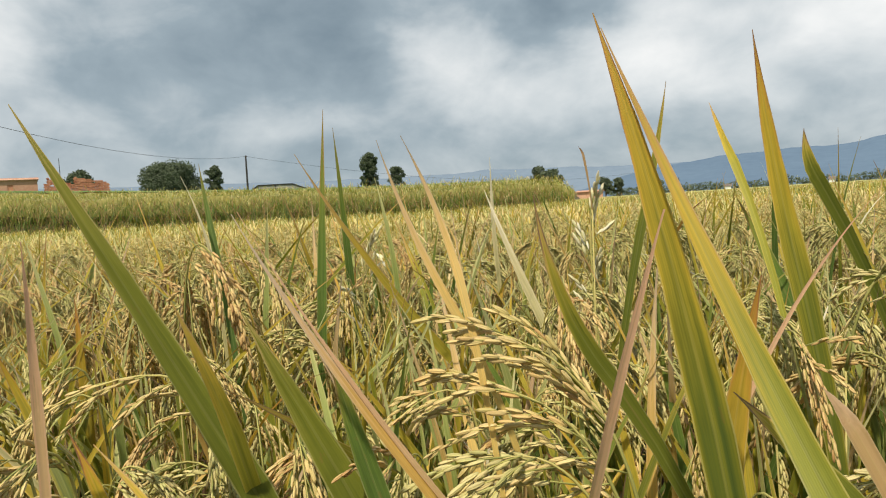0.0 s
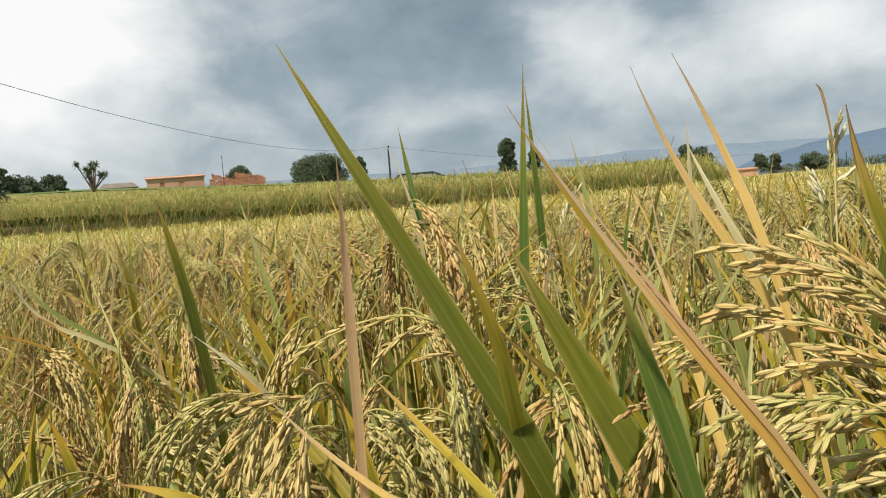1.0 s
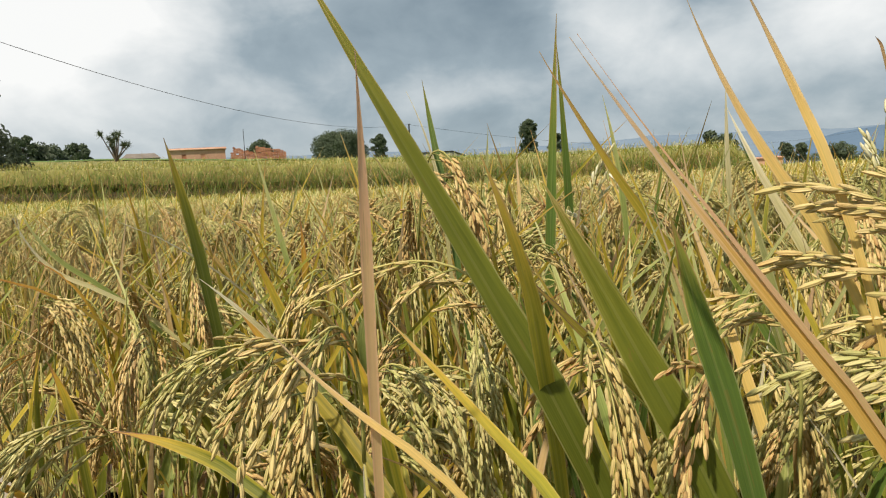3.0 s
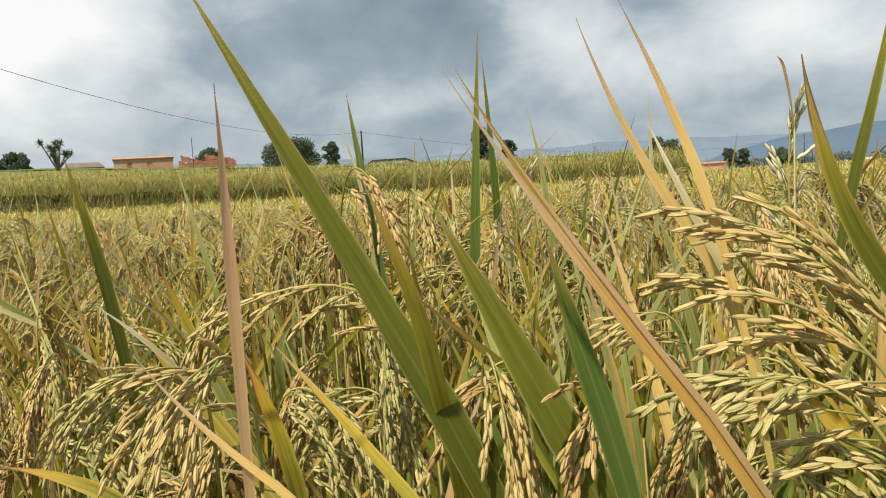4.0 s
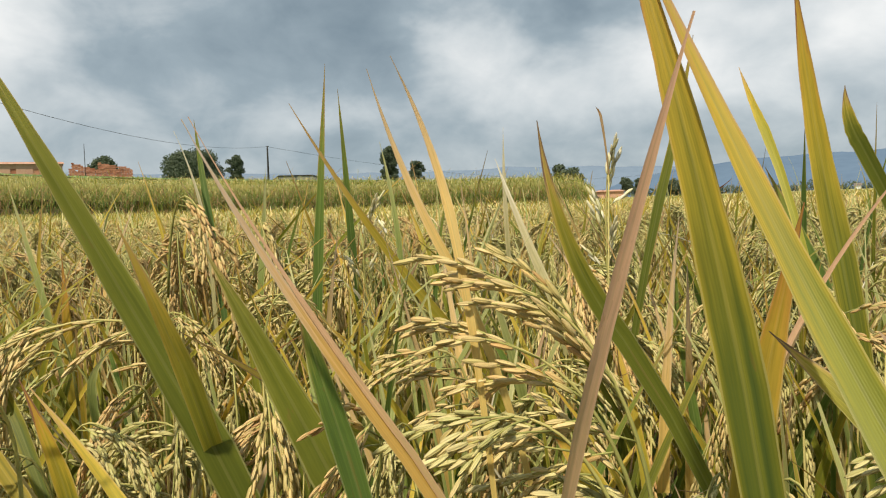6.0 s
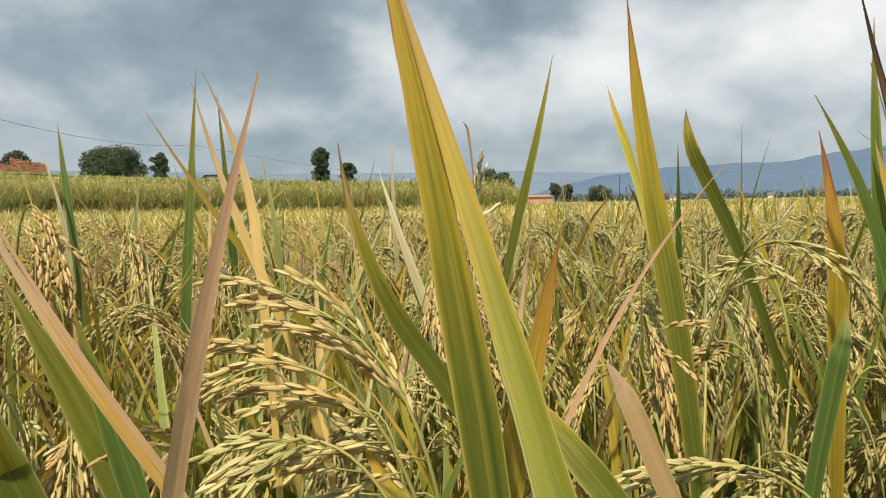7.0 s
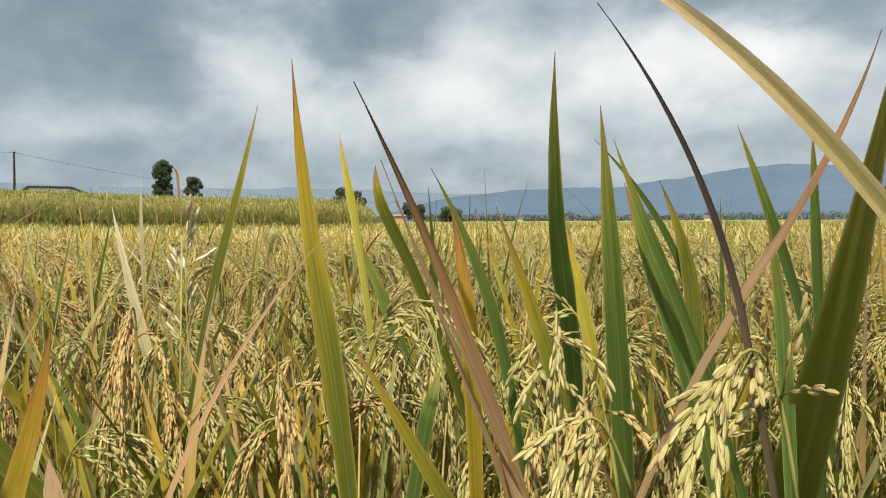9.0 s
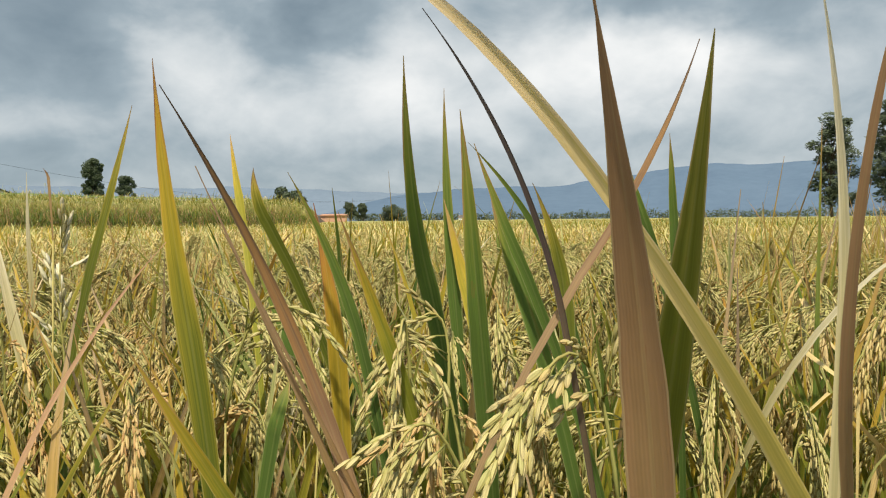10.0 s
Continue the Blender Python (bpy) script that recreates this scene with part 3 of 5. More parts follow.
hero_leaf((0.247, 0.759, 1.092), (0.240, 0.787, 1.128), (0.234, 0.812, 1.167), 0.0077, "yellow")
hero_leaf((0.125, 0.640, 1.021), (0.145, 0.644, 1.098), (0.160, 0.660, 1.174), 0.0075, "green_tip")
hero_leaf((0.018, 0.781, 0.926), (-0.018, 0.837, 1.001), (-0.049, 0.889, 1.083), 0.0099, "pale", 0.0, 0.08)
hero_leaf((-0.260, 0.345, 0.838), (-0.270, 0.345, 0.885), (-0.292, 0.345, 0.929), 0.01, "amber")
hero_leaf((-0.405, 0.583, 0.729), (-0.471, 0.618, 0.800), (-0.478, 0.697, 0.864), 0.0060, "pale_green")
hero_leaf((-0.183, 0.189, 0.980), (-0.181, 0.187, 1.020), (-0.179, 0.184, 1.060), 0.0038, "rosy")
hero_leaf((0.615, 0.532, 1.047), (0.600, 0.540, 1.096), (0.585, 0.548, 1.145), 0.0080, "green")
hero_leaf((0.461, 0.418, 1.025), (0.443, 0.428, 1.070), (0.426, 0.428, 1.117), 0.007, "green")
hero_leaf((-0.076, 0.610, 0.751), (-0.135, 0.461, 0.877), (-0.157, 0.303, 0.966), 0.0103, "green_tip")
hero_leaf((0.151, 0.211, 0.964), (0.147, 0.216, 0.973), (0.143, 0.224, 0.980), 0.0060, "brown")
hero_leaf((0.137, 0.185, 0.950), (0.121, 0.197, 0.967), (0.105, 0.209, 0.983), 0.0080, "green_tip")
hero_leaf((0.291, 0.375, 0.941), (0.295, 0.375, 0.960), (0.301, 0.388, 0.972), 0.0087, "green")
hero_leaf((0.436, 0.106, 0.999), (0.426, 0.100, 1.065), (0.444, 0.095, 1.135), 0.0033, "tan", 0.0, 0.14)
hero_leaf((0.531, 0.215, 1.005), (0.535, 0.214, 1.091), (0.514, 0.213, 1.175), 0.0042, "pale")
hero_leaf((-0.168, 0.182, 0.916), (-0.209, 0.192, 0.932), (-0.244, 0.203, 0.958), 0.0026, "straw", 0.0, 0.12)
hero_leaf((-0.134, 0.234, 0.885), (-0.174, 0.258, 0.910), (-0.213, 0.263, 0.947), 0.0060, "yellow", 0.0, 0.15)
hero_leaf((0.061, 0.329, 0.867), (0.046, 0.342, 0.889), (0.027, 0.350, 0.909), 0.011, "amber", 0.0, 0.2)
hero_leaf((-0.439, 0.395, 0.964), (-0.447, 0.393, 1.012), (-0.452, 0.383, 1.059), 0.009, "green_tip")
hero_leaf((-0.555, 0.685, 0.922), (-0.571, 0.684, 0.995), (-0.581, 0.671, 1.067), 0.0060, "pale_green")
hero_leaf((-0.534, 0.693, 0.848), (-0.542, 0.702, 0.905), (-0.545, 0.704, 0.983), 0.011, "orange")
hero_leaf((-0.340, 0.339, 0.919), (-0.357, 0.330, 0.941), (-0.373, 0.317, 0.960), 0.0030, "pale", 0.0, 0.2)
hero_leaf((-0.358, 0.416, 0.872), (-0.399, 0.438, 0.917), (-0.412, 0.420, 0.978), 0.009, "amber")
hero_leaf((-0.726, 0.540, 0.931), (-0.759, 0.509, 0.963), (-0.769, 0.499, 1.018), 0.0048, "pale_green")
hero_leaf((-0.718, 0.531, 0.924), (-0.777, 0.521, 0.941), (-0.778, 0.499, 1.003), 0.0042, "pale")
hero_leaf((-0.323, 0.350, 0.883), (-0.366, 0.371, 0.899), (-0.397, 0.376, 0.938), 0.008, "orange")
hero_leaf((-0.577, 0.382, 0.820), (-0.587, 0.386, 0.851), (-0.600, 0.380, 0.882), 0.008, "amber")
hero_leaf((-0.336, 0.279, 0.854), (-0.377, 0.284, 0.865), (-0.416, 0.272, 0.872), 0.007, "amber", 0.0, 0.2)
hero_leaf((0.464, 0.432, 1.010), (0.453, 0.442, 1.049), (0.441, 0.447, 1.089), 0.011, "green")
hero_leaf((0.298, 0.751, 0.934), (0.276, 0.764, 0.995), (0.249, 0.767, 1.054), 0.013, "green")
hero_leaf((0.478, 0.650, 0.980), (0.467, 0.660, 1.033), (0.455, 0.663, 1.086), 0.011, "yellow")
hero_leaf((0.334, 0.469, 0.959), (0.330, 0.461, 1.018), (0.318, 0.463, 1.078), 0.0110, "orange")
hero_leaf((-0.331, 0.780, 0.947), (-0.328, 0.788, 1.012), (-0.321, 0.787, 1.077), 0.0066, "pale_green")
hero_leaf((0.582, 0.435, 1.047), (0.581, 0.437, 1.087), (0.577, 0.435, 1.127), 0.007, "green")
hero_leaf((0.532, 0.396, 0.976), (0.534, 0.405, 1.022), (0.526, 0.409, 1.068), 0.008, "green")
hero_leaf((0.522, 0.501, 0.986), (0.522, 0.509, 1.043), (0.499, 0.517, 1.095), 0.011, "green_tip")
hero_leaf((0.077, 0.693, 1.108), (0.076, 0.695, 1.114), (0.072, 0.694, 1.118), 0.0022, "tan", 0.0, 0.06)
hero_leaf((-0.046, 1.010, 0.970), (-0.050, 1.010, 1.055), (-0.048, 1.009, 1.135), 0.006, "pale", 0.0, 0.10)
hero_leaf((-0.170, 0.840, 0.980), (-0.176, 0.840, 1.045), (-0.190, 0.840, 1.108), 0.006, "pale_green", 0.0, 0.15)
hero_leaf((0.345, 0.430, 0.990), (0.330, 0.430, 1.046), (0.301, 0.430, 1.097), 0.007, "green", 0.0, 0.15)
hero_leaf((0.362, 0.352, 0.975), (0.347, 0.351, 1.022), (0.328, 0.349, 1.070), 0.008, "amber_green", 0.0, 0.15)
hero_leaf((0.510, 0.514, 1.039), (0.486, 0.514, 1.087), (0.445, 0.520, 1.128), 0.005, "green", 0.0, 0.15)
hero_leaf((0.301, 0.221, 0.927), (0.274, 0.221, 0.974), (0.246, 0.221, 1.022), 0.007, "amber_green", 0.0, 0.15)
hero_leaf((-0.060, 0.275, 0.915), (-0.072, 0.273, 0.957), (-0.080, 0.270, 0.993), 0.010, "green", 0.0, 0.15)
hero_leaf((-0.354, 0.491, 0.876), (-0.352, 0.485, 0.899), (-0.334, 0.491, 0.915), 0.006, "pale_green", 0.0, 0.12)


def hero_ear(p0, p1, p2, branches, per_branch, tint="gold", size=0.0105, reach=0.6, loose=0.34, seed=1):
    random.seed(seed)
    p0, p1, p2 = Vector(p0), Vector(p1), Vector(p2)
    plant = plant_at(p0.x, p0.y + 0.03)
    m = Matrix.Translation(-plant.location)
    axis, grains = panicle_shape(p0, p1, p2, branches, 0.82 * per_branch, size, 6, reach, True, 0.2, loose, 0.06, (0.36, 0.48))
    ear = part("ear", axis.mesh("ear", [M_AXIS]), plant, "heavy drooping ear of rice", m)
    tagged(part("grain_cluster", grains.mesh("grain_cluster", [GRAIN[tint]]), ear), kind="stuff")
    part("stalk", STALK, plant, "", m @ stalk_between(Vector((plant.location.x, plant.location.y, 0)), p0))


hero_ear((0.080, 0.300, 0.870), (0.070, 0.300, 0.975), (0.004, 0.306, 0.992), 11, 11, "gold", 0.0112, 0.80, 0.22, 11)
hero_ear((0.076, 0.292, 0.860), (0.060, 0.292, 0.958), (0.002, 0.300, 0.962), 9, 11, "gold", 0.0112, 0.80, 0.24, 31)
hero_ear((0.072, 0.296, 0.850), (0.048, 0.290, 0.940), (0.004, 0.286, 0.928), 8, 11, "olive", 0.0112, 0.80, 0.28, 12)
hero_ear((-0.247, 0.290, 0.86), (-0.240, 0.290, 0.985), (-0.250, 0.225, 0.920), 11, 10, "gold", 0.0102, 0.7, 0.21, 13)
hero_ear((-0.171, 0.362, 0.894), (-0.194, 0.362, 1.000), (-0.279, 0.303, 0.952), 7, 9, "gold", 0.0088, 0.9, 0.11, 14)
hero_ear((0.452, 0.262, 0.925), (0.450, 0.289, 1.056), (0.380, 0.222, 0.968), 17, 9, "olive", 0.0110, 0.7, 0.22, 15)
hero_ear((0.086, 0.704, 0.880), (0.076, 0.705, 0.994), (0.084, 0.704, 1.056), 12, 4, "white", 0.0135, 0.5, 0.40, 16)
hero_ear((-0.190, 0.780, 0.880), (-0.212, 0.780, 0.990), (-0.180, 0.770, 1.022), 11, 4, "white", 0.0118, 0.5, 0.34, 33)
hero_ear((0.373, 0.368, 0.891), (0.368, 0.377, 1.110), (0.351, 0.307, 0.922), 11, 12, "olive", 0.0098, 0.9, 0.09, 17)
hero_ear((0.253, 0.487, 0.920), (0.271, 0.480, 1.051), (0.329, 0.437, 0.983), 9, 8, "green", 0.0093, 0.7, 0.20, 18)
hero_ear((0.392, 0.310, 0.917), (0.365, 0.305, 1.005), (0.334, 0.263, 0.934), 9, 9, "olive", 0.0102, 0.8, 0.14, 19)
hero_ear((-0.070, 0.344, 0.845), (-0.052, 0.358, 0.965), (-0.077, 0.303, 0.870), 10, 11, "ripe", 0.0100, 0.85, 0.11, 20)
hero_ear((-0.290, 0.310, 0.840), (-0.300, 0.330, 0.980), (-0.300, 0.255, 0.890), 10, 9, "gold", 0.0100, 0.75, 0.18, 21)
hero_ear((0.401, 0.426, 0.896), (0.429, 0.457, 1.058), (0.358, 0.418, 0.969), 10, 9, "olive", 0.0093, 0.8, 0.15, 22)
hero_ear((0.400, 0.347, 0.895), (0.390, 0.380, 1.034), (0.373, 0.324, 0.908), 10, 11, "ripe", 0.0097, 0.9, 0.08, 23)
hero_ear((0.211, 0.431, 0.884), (0.188, 0.454, 1.031), (0.210, 0.399, 0.900), 9, 11, "ripe", 0.0093, 0.9, 0.10, 24)
hero_ear((0.321, 0.509, 0.912), (0.315, 0.526, 1.028), (0.280, 0.532, 0.960), 9, 8, "olive", 0.0093, 0.7, 0.21, 25)
hero_ear((0.290, 0.300, 0.820), (0.250, 0.310, 0.935), (0.180, 0.280, 0.915), 11, 9, "olive", 0.0100, 0.7, 0.24, 26)
hero_ear((-0.115, 0.390, 0.84), (-0.120, 0.40, 0.955), (-0.150, 0.355, 0.880), 10, 10, "ripe", 0.0097, 0.85, 0.14, 27)
hero_ear((-0.020, 0.400, 0.84), (-0.010, 0.41, 0.965), (-0.060, 0.380, 0.930), 9, 9, "gold", 0.0093, 0.7, 0.22, 28)


# ---- rice: the plants of the paddy, near ----
random.seed(41)
EARS = []
for i in range(8):
    tint = ("gold", "green", "ripe", "green", "gold", "ripe", "gold", "green")[i]
    lean, drop = rnd(0.06, 0.13), rnd(-0.05, 0.06)
    axis, grains = panicle_shape(Vector((0, 0, 0)), Vector((rnd(0, 0.02), 0, rnd(0.11, 0.16))), Vector((lean, rnd(-0.01, 0.01), drop)), 11, 16, 0.0112, 4, 0.85, False, 0.25, rnd(0.06, 0.14), rnd(0.05, 0.12))
    EARS.append((axis.mesh("ear", [M_AXIS]), grains.mesh("grain_cluster", [GRAIN[tint]])))
EARS_GREEN = [EARS[i] for i in (1, 3, 7, 6)]
LEAF_FORMS = {}
for key in PALETTE:
    forms = []
    for i in range(4):
        length = rnd(0.20, 0.32)
        forms.append(leaf_shape(length, rnd(0.006, 0.0095), rnd(0.05, 0.2), rnd(0.2, 1.1), rnd(-1.0, 1.0), 9).mesh("leaf", [LEAF[key]]))
    LEAF_FORMS[key] = forms
MIX_LEFT = ["yellow"] * 5 + ["green_tip"] * 4 + ["straw"] * 6 + ["amber"] * 2 + ["pale_green"] * 2 + ["amber_green"] * 2 + ["brown"] * 2 + ["orange"] * 2 + ["pale"] * 3 + ["faded"] * 3
MIX_RIGHT = ["green"] * 9 + ["green_tip"] * 5 + ["yellow"] * 3 + ["straw"] * 3 + ["amber"] + ["brown"] + ["orange"] + ["pale"]


def leaf_choice(x):
    return random.choice(MIX_RIGHT if rnd(-0.5, 0.9) < x else MIX_LEFT)


def field_plant(x, y, tall, tips):
    """One rice hill: tillers with stalk, ear and leaves. tips: how high the flag leaves may stand."""
    plant = new("rice_plant")
    plant.location = (x, y, ground_at(x, y))
    tagged(plant, "golden ripe rice plant with drooping ears", "rice plant", RICE_GROUP)
    for k in range(random.randint(6, 7)):
        a = rnd(0, 2 * math.pi)
        foot = Vector((math.cos(a) * rnd(0, 0.03), math.sin(a) * rnd(0, 0.03), 0))
        lean = rnd(0.02, 0.11)
        neck = Vector((math.cos(a) * lean, math.sin(a) * lean, tall + rnd(-0.06, 0.05)))
        part("stalk", STALK, plant, "", stalk_between(foot, neck))
        axis, grains = random.choice(EARS_GREEN if rnd(-0.8, 0.6) < x else EARS)
        turn = Matrix.Translation(neck) @ Matrix.Rotation(a + rnd(-0.9, 0.9), 4, "Z") @ Matrix.Rotation(rnd(-0.1, 0.25), 4, "Y") @ Matrix.Scale(rnd(0.85, 1.12), 4)
        ear = part("ear", axis, plant, "", turn)
        tagged(part("grain_cluster", grains, ear), kind="stuff")
        for j in range(2 if rnd(0, 1) < 0.75 else 1):
            if j == 0 and rnd(0, 1) < 0.45:
                continue
            form = random.choice(LEAF_FORMS[leaf_choice(x)])
            s = rnd(0.8, 1.15)
            if j == 0:
                z = min(neck.z - rnd(0.05, 0.14), tips - form.vertices[-2].co.z * s + rnd(-0.10, 0.0))
            else:
                z = tall * rnd(0.45, 0.75)
            at = foot.lerp(neck, max(0.2, z / neck.z))
            tilt = rnd(-0.15, 0.35) if j == 0 else rnd(0.2, 0.7)
            part("leaf", form, plant, "", Matrix.Translation(at) @ Matrix.Rotation(rnd(0, 6.3), 4, "Z") @ Matrix.Rotation(tilt, 4, "Y") @ Matrix.Scale(s, 4))
    return plant


def on_path(x, y):
    """Whether the spot lies on the concrete path."""
    u, v = x + 1.76, y - 1.16
    w = u * -0.442 + v * -0.897
    return -0.10 < w < 0.85 and -2.9 < x < -0.8


random.seed(52)
spots = []
for row in range(11):
    for col in range(-16, 16):
        y = 0.40 + row * 0.165 + rnd(-0.035, 0.035)
        x = col * 0.165 + (0.08 if row % 2 else 0) + rnd(-0.035, 0.035)
        if -1.75 * y - 0.15 < x < 1.05 * y + 0.42 and not on_path(x, y):
            spots.append((x, y))
for x, y in spots:
    near = y < 0.55
    field_plant(x, y, rnd(0.785, 0.825) if near else rnd(0.83, 0.90), 0.96 if near else (1.01 if rnd(0, 1) < 0.5 else 1.09))

for k in range(19):
    # lower plants that lean out over the path's edge
    x = -1.35 - 0.13 * k
    field_plant(x, 1.16 - (x + 1.76) * 0.491 + 0.05 + rnd(-0.05, 0.05), rnd(0.52, 0.72), 0.90)

# ---- rice: the plants further off, simpler ----
random.seed(63)
FAR_FORMS = []
for i in range(6):
    ears, blades, stems = Geo(), Geo(), Geo()
    for k in range(8):
        a = rnd(0, 2 * math.pi)
        lean = rnd(0.02, 0.12)
        foot, neck = Vector((math.cos(a) * 0.02, math.sin(a) * 0.02, 0)), Vector((math.cos(a) * lean, math.sin(a) * lean, rnd(0.75, 0.87)))
        stems.tube([foot, foot.lerp(neck, 0.5), neck], [0.0020, 0.0015, 0.0008], 3)
        b = a + rnd(-0.9, 0.9)
        out = Vector((math.cos(b), math.sin(b), 0))
        p1, p2 = neck + Vector((0, 0, rnd(0.11, 0.16))), neck + out * rnd(0.04, 0.1) + Vector((0, 0, rnd(-0.06, 0.05)))
        for _ in range(46):
            s = rnd(0.2, 1.0)
            p = bez(neck, p1, p2, s) + unit(0.008)
            d = ((p2 - p1).normalized() + unit(0.2)).normalized()
            ears.spindle(p, d, 0.016, 0.0029, 3, ((0.45, 1.0),), rnd(0, 6), random.choice((0, 1, 1)))
        for j in range(2 if k % 2 else 1):
            c, up = rnd(0, 6.3), rnd(0.1, 0.5) if j == 0 else rnd(0.3, 0.9)
            lo = foot.lerp(neck, 0.86 if j == 0 else rnd(0.5, 0.75))
            way, n, length = Vector((math.cos(c) * math.sin(up), math.sin(c) * math.sin(up), math.cos(up))), 5, rnd(0.17, 0.27)
            pts = [lo + way * (length * q / n) + Vector((0, 0, -0.05 * (q / n) ** 3)) for q in range(n + 1)]
            side = Vector((-math.sin(c + rnd(-1, 1)), math.cos(c), 0)).normalized()
            blades.ribbon(pts, [0.012 * max(0.06, 1 - (q / n) ** 2) for q in range(n + 1)], [side] * (n + 1), 0.2, random.randint(0, 4))
    FAR_FORMS.append([(np.array([tuple(p) for p in g.v]), g.f, np.array(g.uv), g.m) for g in (stems, ears, blades)])


def joined_plants(name, label, spots, high=1.0):
    """Many simple plants as one mesh: turned and scaled copies of the forms."""
    v, f, uv, m, base = [], [], [], [], 0
    for x, y in spots:
        q, k = rnd(0, 6.3), rnd(0.92, 1.07) * high
        turn = np.array(((math.cos(q), -math.sin(q), 0), (math.sin(q), math.cos(q), 0), (0, 0, 1))) * k
        stems, ears, blades = random.choice(FAR_FORMS)
        paint = (4, 7, 8, 7, 4) if rnd(-0.7, 0.6) > x / max(0.5, abs(y)) else (3, 5, 4, 7, 6)
        for g, shift in ((stems, 0), (ears, 1), (blades, 3)):
            v.append(g[0] @ turn.T + (x, y, ground_at(x, y)))
            f += [tuple(i + base for i in face) for face in g[1]]
            uv.append(g[2])
            m += [paint[i] for i in g[3]] if g is blades else [i + shift for i in g[3]]
            base += len(g[0])
    g = Geo()
    g.v, g.f, g.uv, g.m = np.concatenate(v).tolist(), f, np.concatenate(uv), m
    mats = [M_STALK, GRAIN["gold"], GRAIN["green"], LEAF["green_tip"], LEAF["yellow"], LEAF["green"], LEAF["straw"], LEAF["amber_green"], LEAF["faded"]]
    tagged(new(name, g.mesh(name, mats)), label, "rice crop", kind="stuff")


spots = []
for row in range(17):
    step, y = 0.20 + row * 0.012, 2.20 + row * 0.20
    for col in range(-60, 40):
        x, yy = col * step + rnd(-0.06, 0.06), y + rnd(-0.07, 0.07)
        if -1.85 * yy < x < 1.08 * yy + 0.25 and not on_path(x, yy):
            spots.append((x, yy))
for row in range(12):
    for col in range(-20, 21):
        x, y = col * 0.22 + rnd(-0.05, 0.05), -0.42 - row * 0.22 + rnd(-0.05, 0.05)
        if not on_path(x, y) and rnd(0, 1) < 0.5:
            spots.append((x, y))
joined_plants("rice_crop", "ripe golden rice crop in close rows", spots)

# unseen low plants close below the camera's way, added to keep sun off stalks
spots = []
for row in range(9):
    for col in range(-9, 10):
        x, y = col * 0.13 + 0.1 + rnd(-0.04, 0.04), 0.27 - row * 0.11 + rnd(-0.03, 0.03)
        if x > -0.6:
            spots.append((x, y))
joined_plants("rice_crop", "low ripe rice out of view, added to shade the near stalks", spots, 0.77)


# ---- rice: low leaves between the near plants ----
def low_leaves():
    """The dying lower leaves that fill the crop below its ears and darken its gaps."""
    g, order = Geo(), ["straw", "brown", "green_tip", "green", "yellow", "rust", "tan", "dark"]
    for _ in range(8500):
        y = rnd(0.22, 2.9)
        x = rnd(-1.8 * y - 0.2, 1.05 * y + 0.4)
        if on_path(x, y):
            continue
        a, up, length, z = rnd(0, 6.3), rnd(0.05, 0.8), rnd(0.18, 0.34), rnd(0.26, 0.52)
        way = Vector((math.cos(a) * math.sin(up), math.sin(a) * math.sin(up), math.cos(up)))
        p = Vector((x, y, z))
        pts = [p + way * (length * q / 5) + Vector((way.x, way.y, -0.8)) * (0.05 * (q / 5) ** 2) for q in range(6)]
        b = a + rnd(-1.2, 1.2)
        side = Vector((-math.sin(b), math.cos(b), 0))
        # dark, tan and deep green leaves stand in for shade between the stalks
        g.ribbon(pts, [0.010 * max(0.06, 1 - (q / 5) ** 2) for q in range(6)], [side] * 6, 0.2, random.choice((3, 3, 3, 3, 2, 7, 6) if rnd(-0.4, 0.5) < x / y else (0, 1, 5, 6, 6, 7, 4, 2, 3)))
    tagged(new("rice_foliage", g.mesh("rice_foliage", [LEAF[k] for k in order])), "dying lower leaves, darkened for the shade between the rice stalks", "rice leaves", kind="stuff")


def tall_leaves():
    """Thin upright leaf tips that stand out over the ears further into the crop."""
    g, order = Geo(), ["green", "green_tip", "yellow", "pale_green", "straw", "amber_green", "orange"]
    left, right = (1, 2, 2, 3, 3, 3, 4, 5, 5, 5), (0, 0, 0, 0, 1, 1, 5, 5, 3, 2, 4)
    for _ in range(4000):
        y = 0.55 + 5.6 * rnd(0, 1) ** 1.6
        x = rnd(-1.8 * y - 0.1, 1.05 * y + 0.3)
        if on_path(x, y):
            continue
        a, up, length = rnd(0, 6.3), rnd(0.0, 0.9 if rnd(-1.2, 0.4) > x / y else 0.4), rnd(0.22, 0.36)
        way = Vector((math.cos(a) * math.sin(up), math.sin(a) * math.sin(up), math.cos(up)))
        top = Vector((x, y, ground_at(x, y) + rnd(0.88, 1.02) + (rnd(0.06, 0.14) if rnd(0, 1) < 0.26 and y > 0.9 else 0)))
        pts = [top - way * (length * (1 - q / 6)) + Vector((math.cos(a), math.sin(a), -0.3)) * (0.03 * (q / 6) ** 2) for q in range(7)]
        b = rnd(-0.9, 0.9)
        side = Vector((math.cos(b), math.sin(b), 0.0))
        w = rnd(0.005, 0.012)
        g.ribbon(pts, [w * max(0.05, 1 - (q / 6) ** 1.6) for q in range(7)], [side] * 7, 0.25, random.choice(right if rnd(-0.7, 1.0) < x / y else left))
    tagged(new("rice_foliage", g.mesh("rice_foliage", [LEAF[k] for k in order])), "upright green and yellow leaf tips over the ears", "rice leaves", kind="stuff")


random.seed(71)
low_leaves()
tall_leaves()


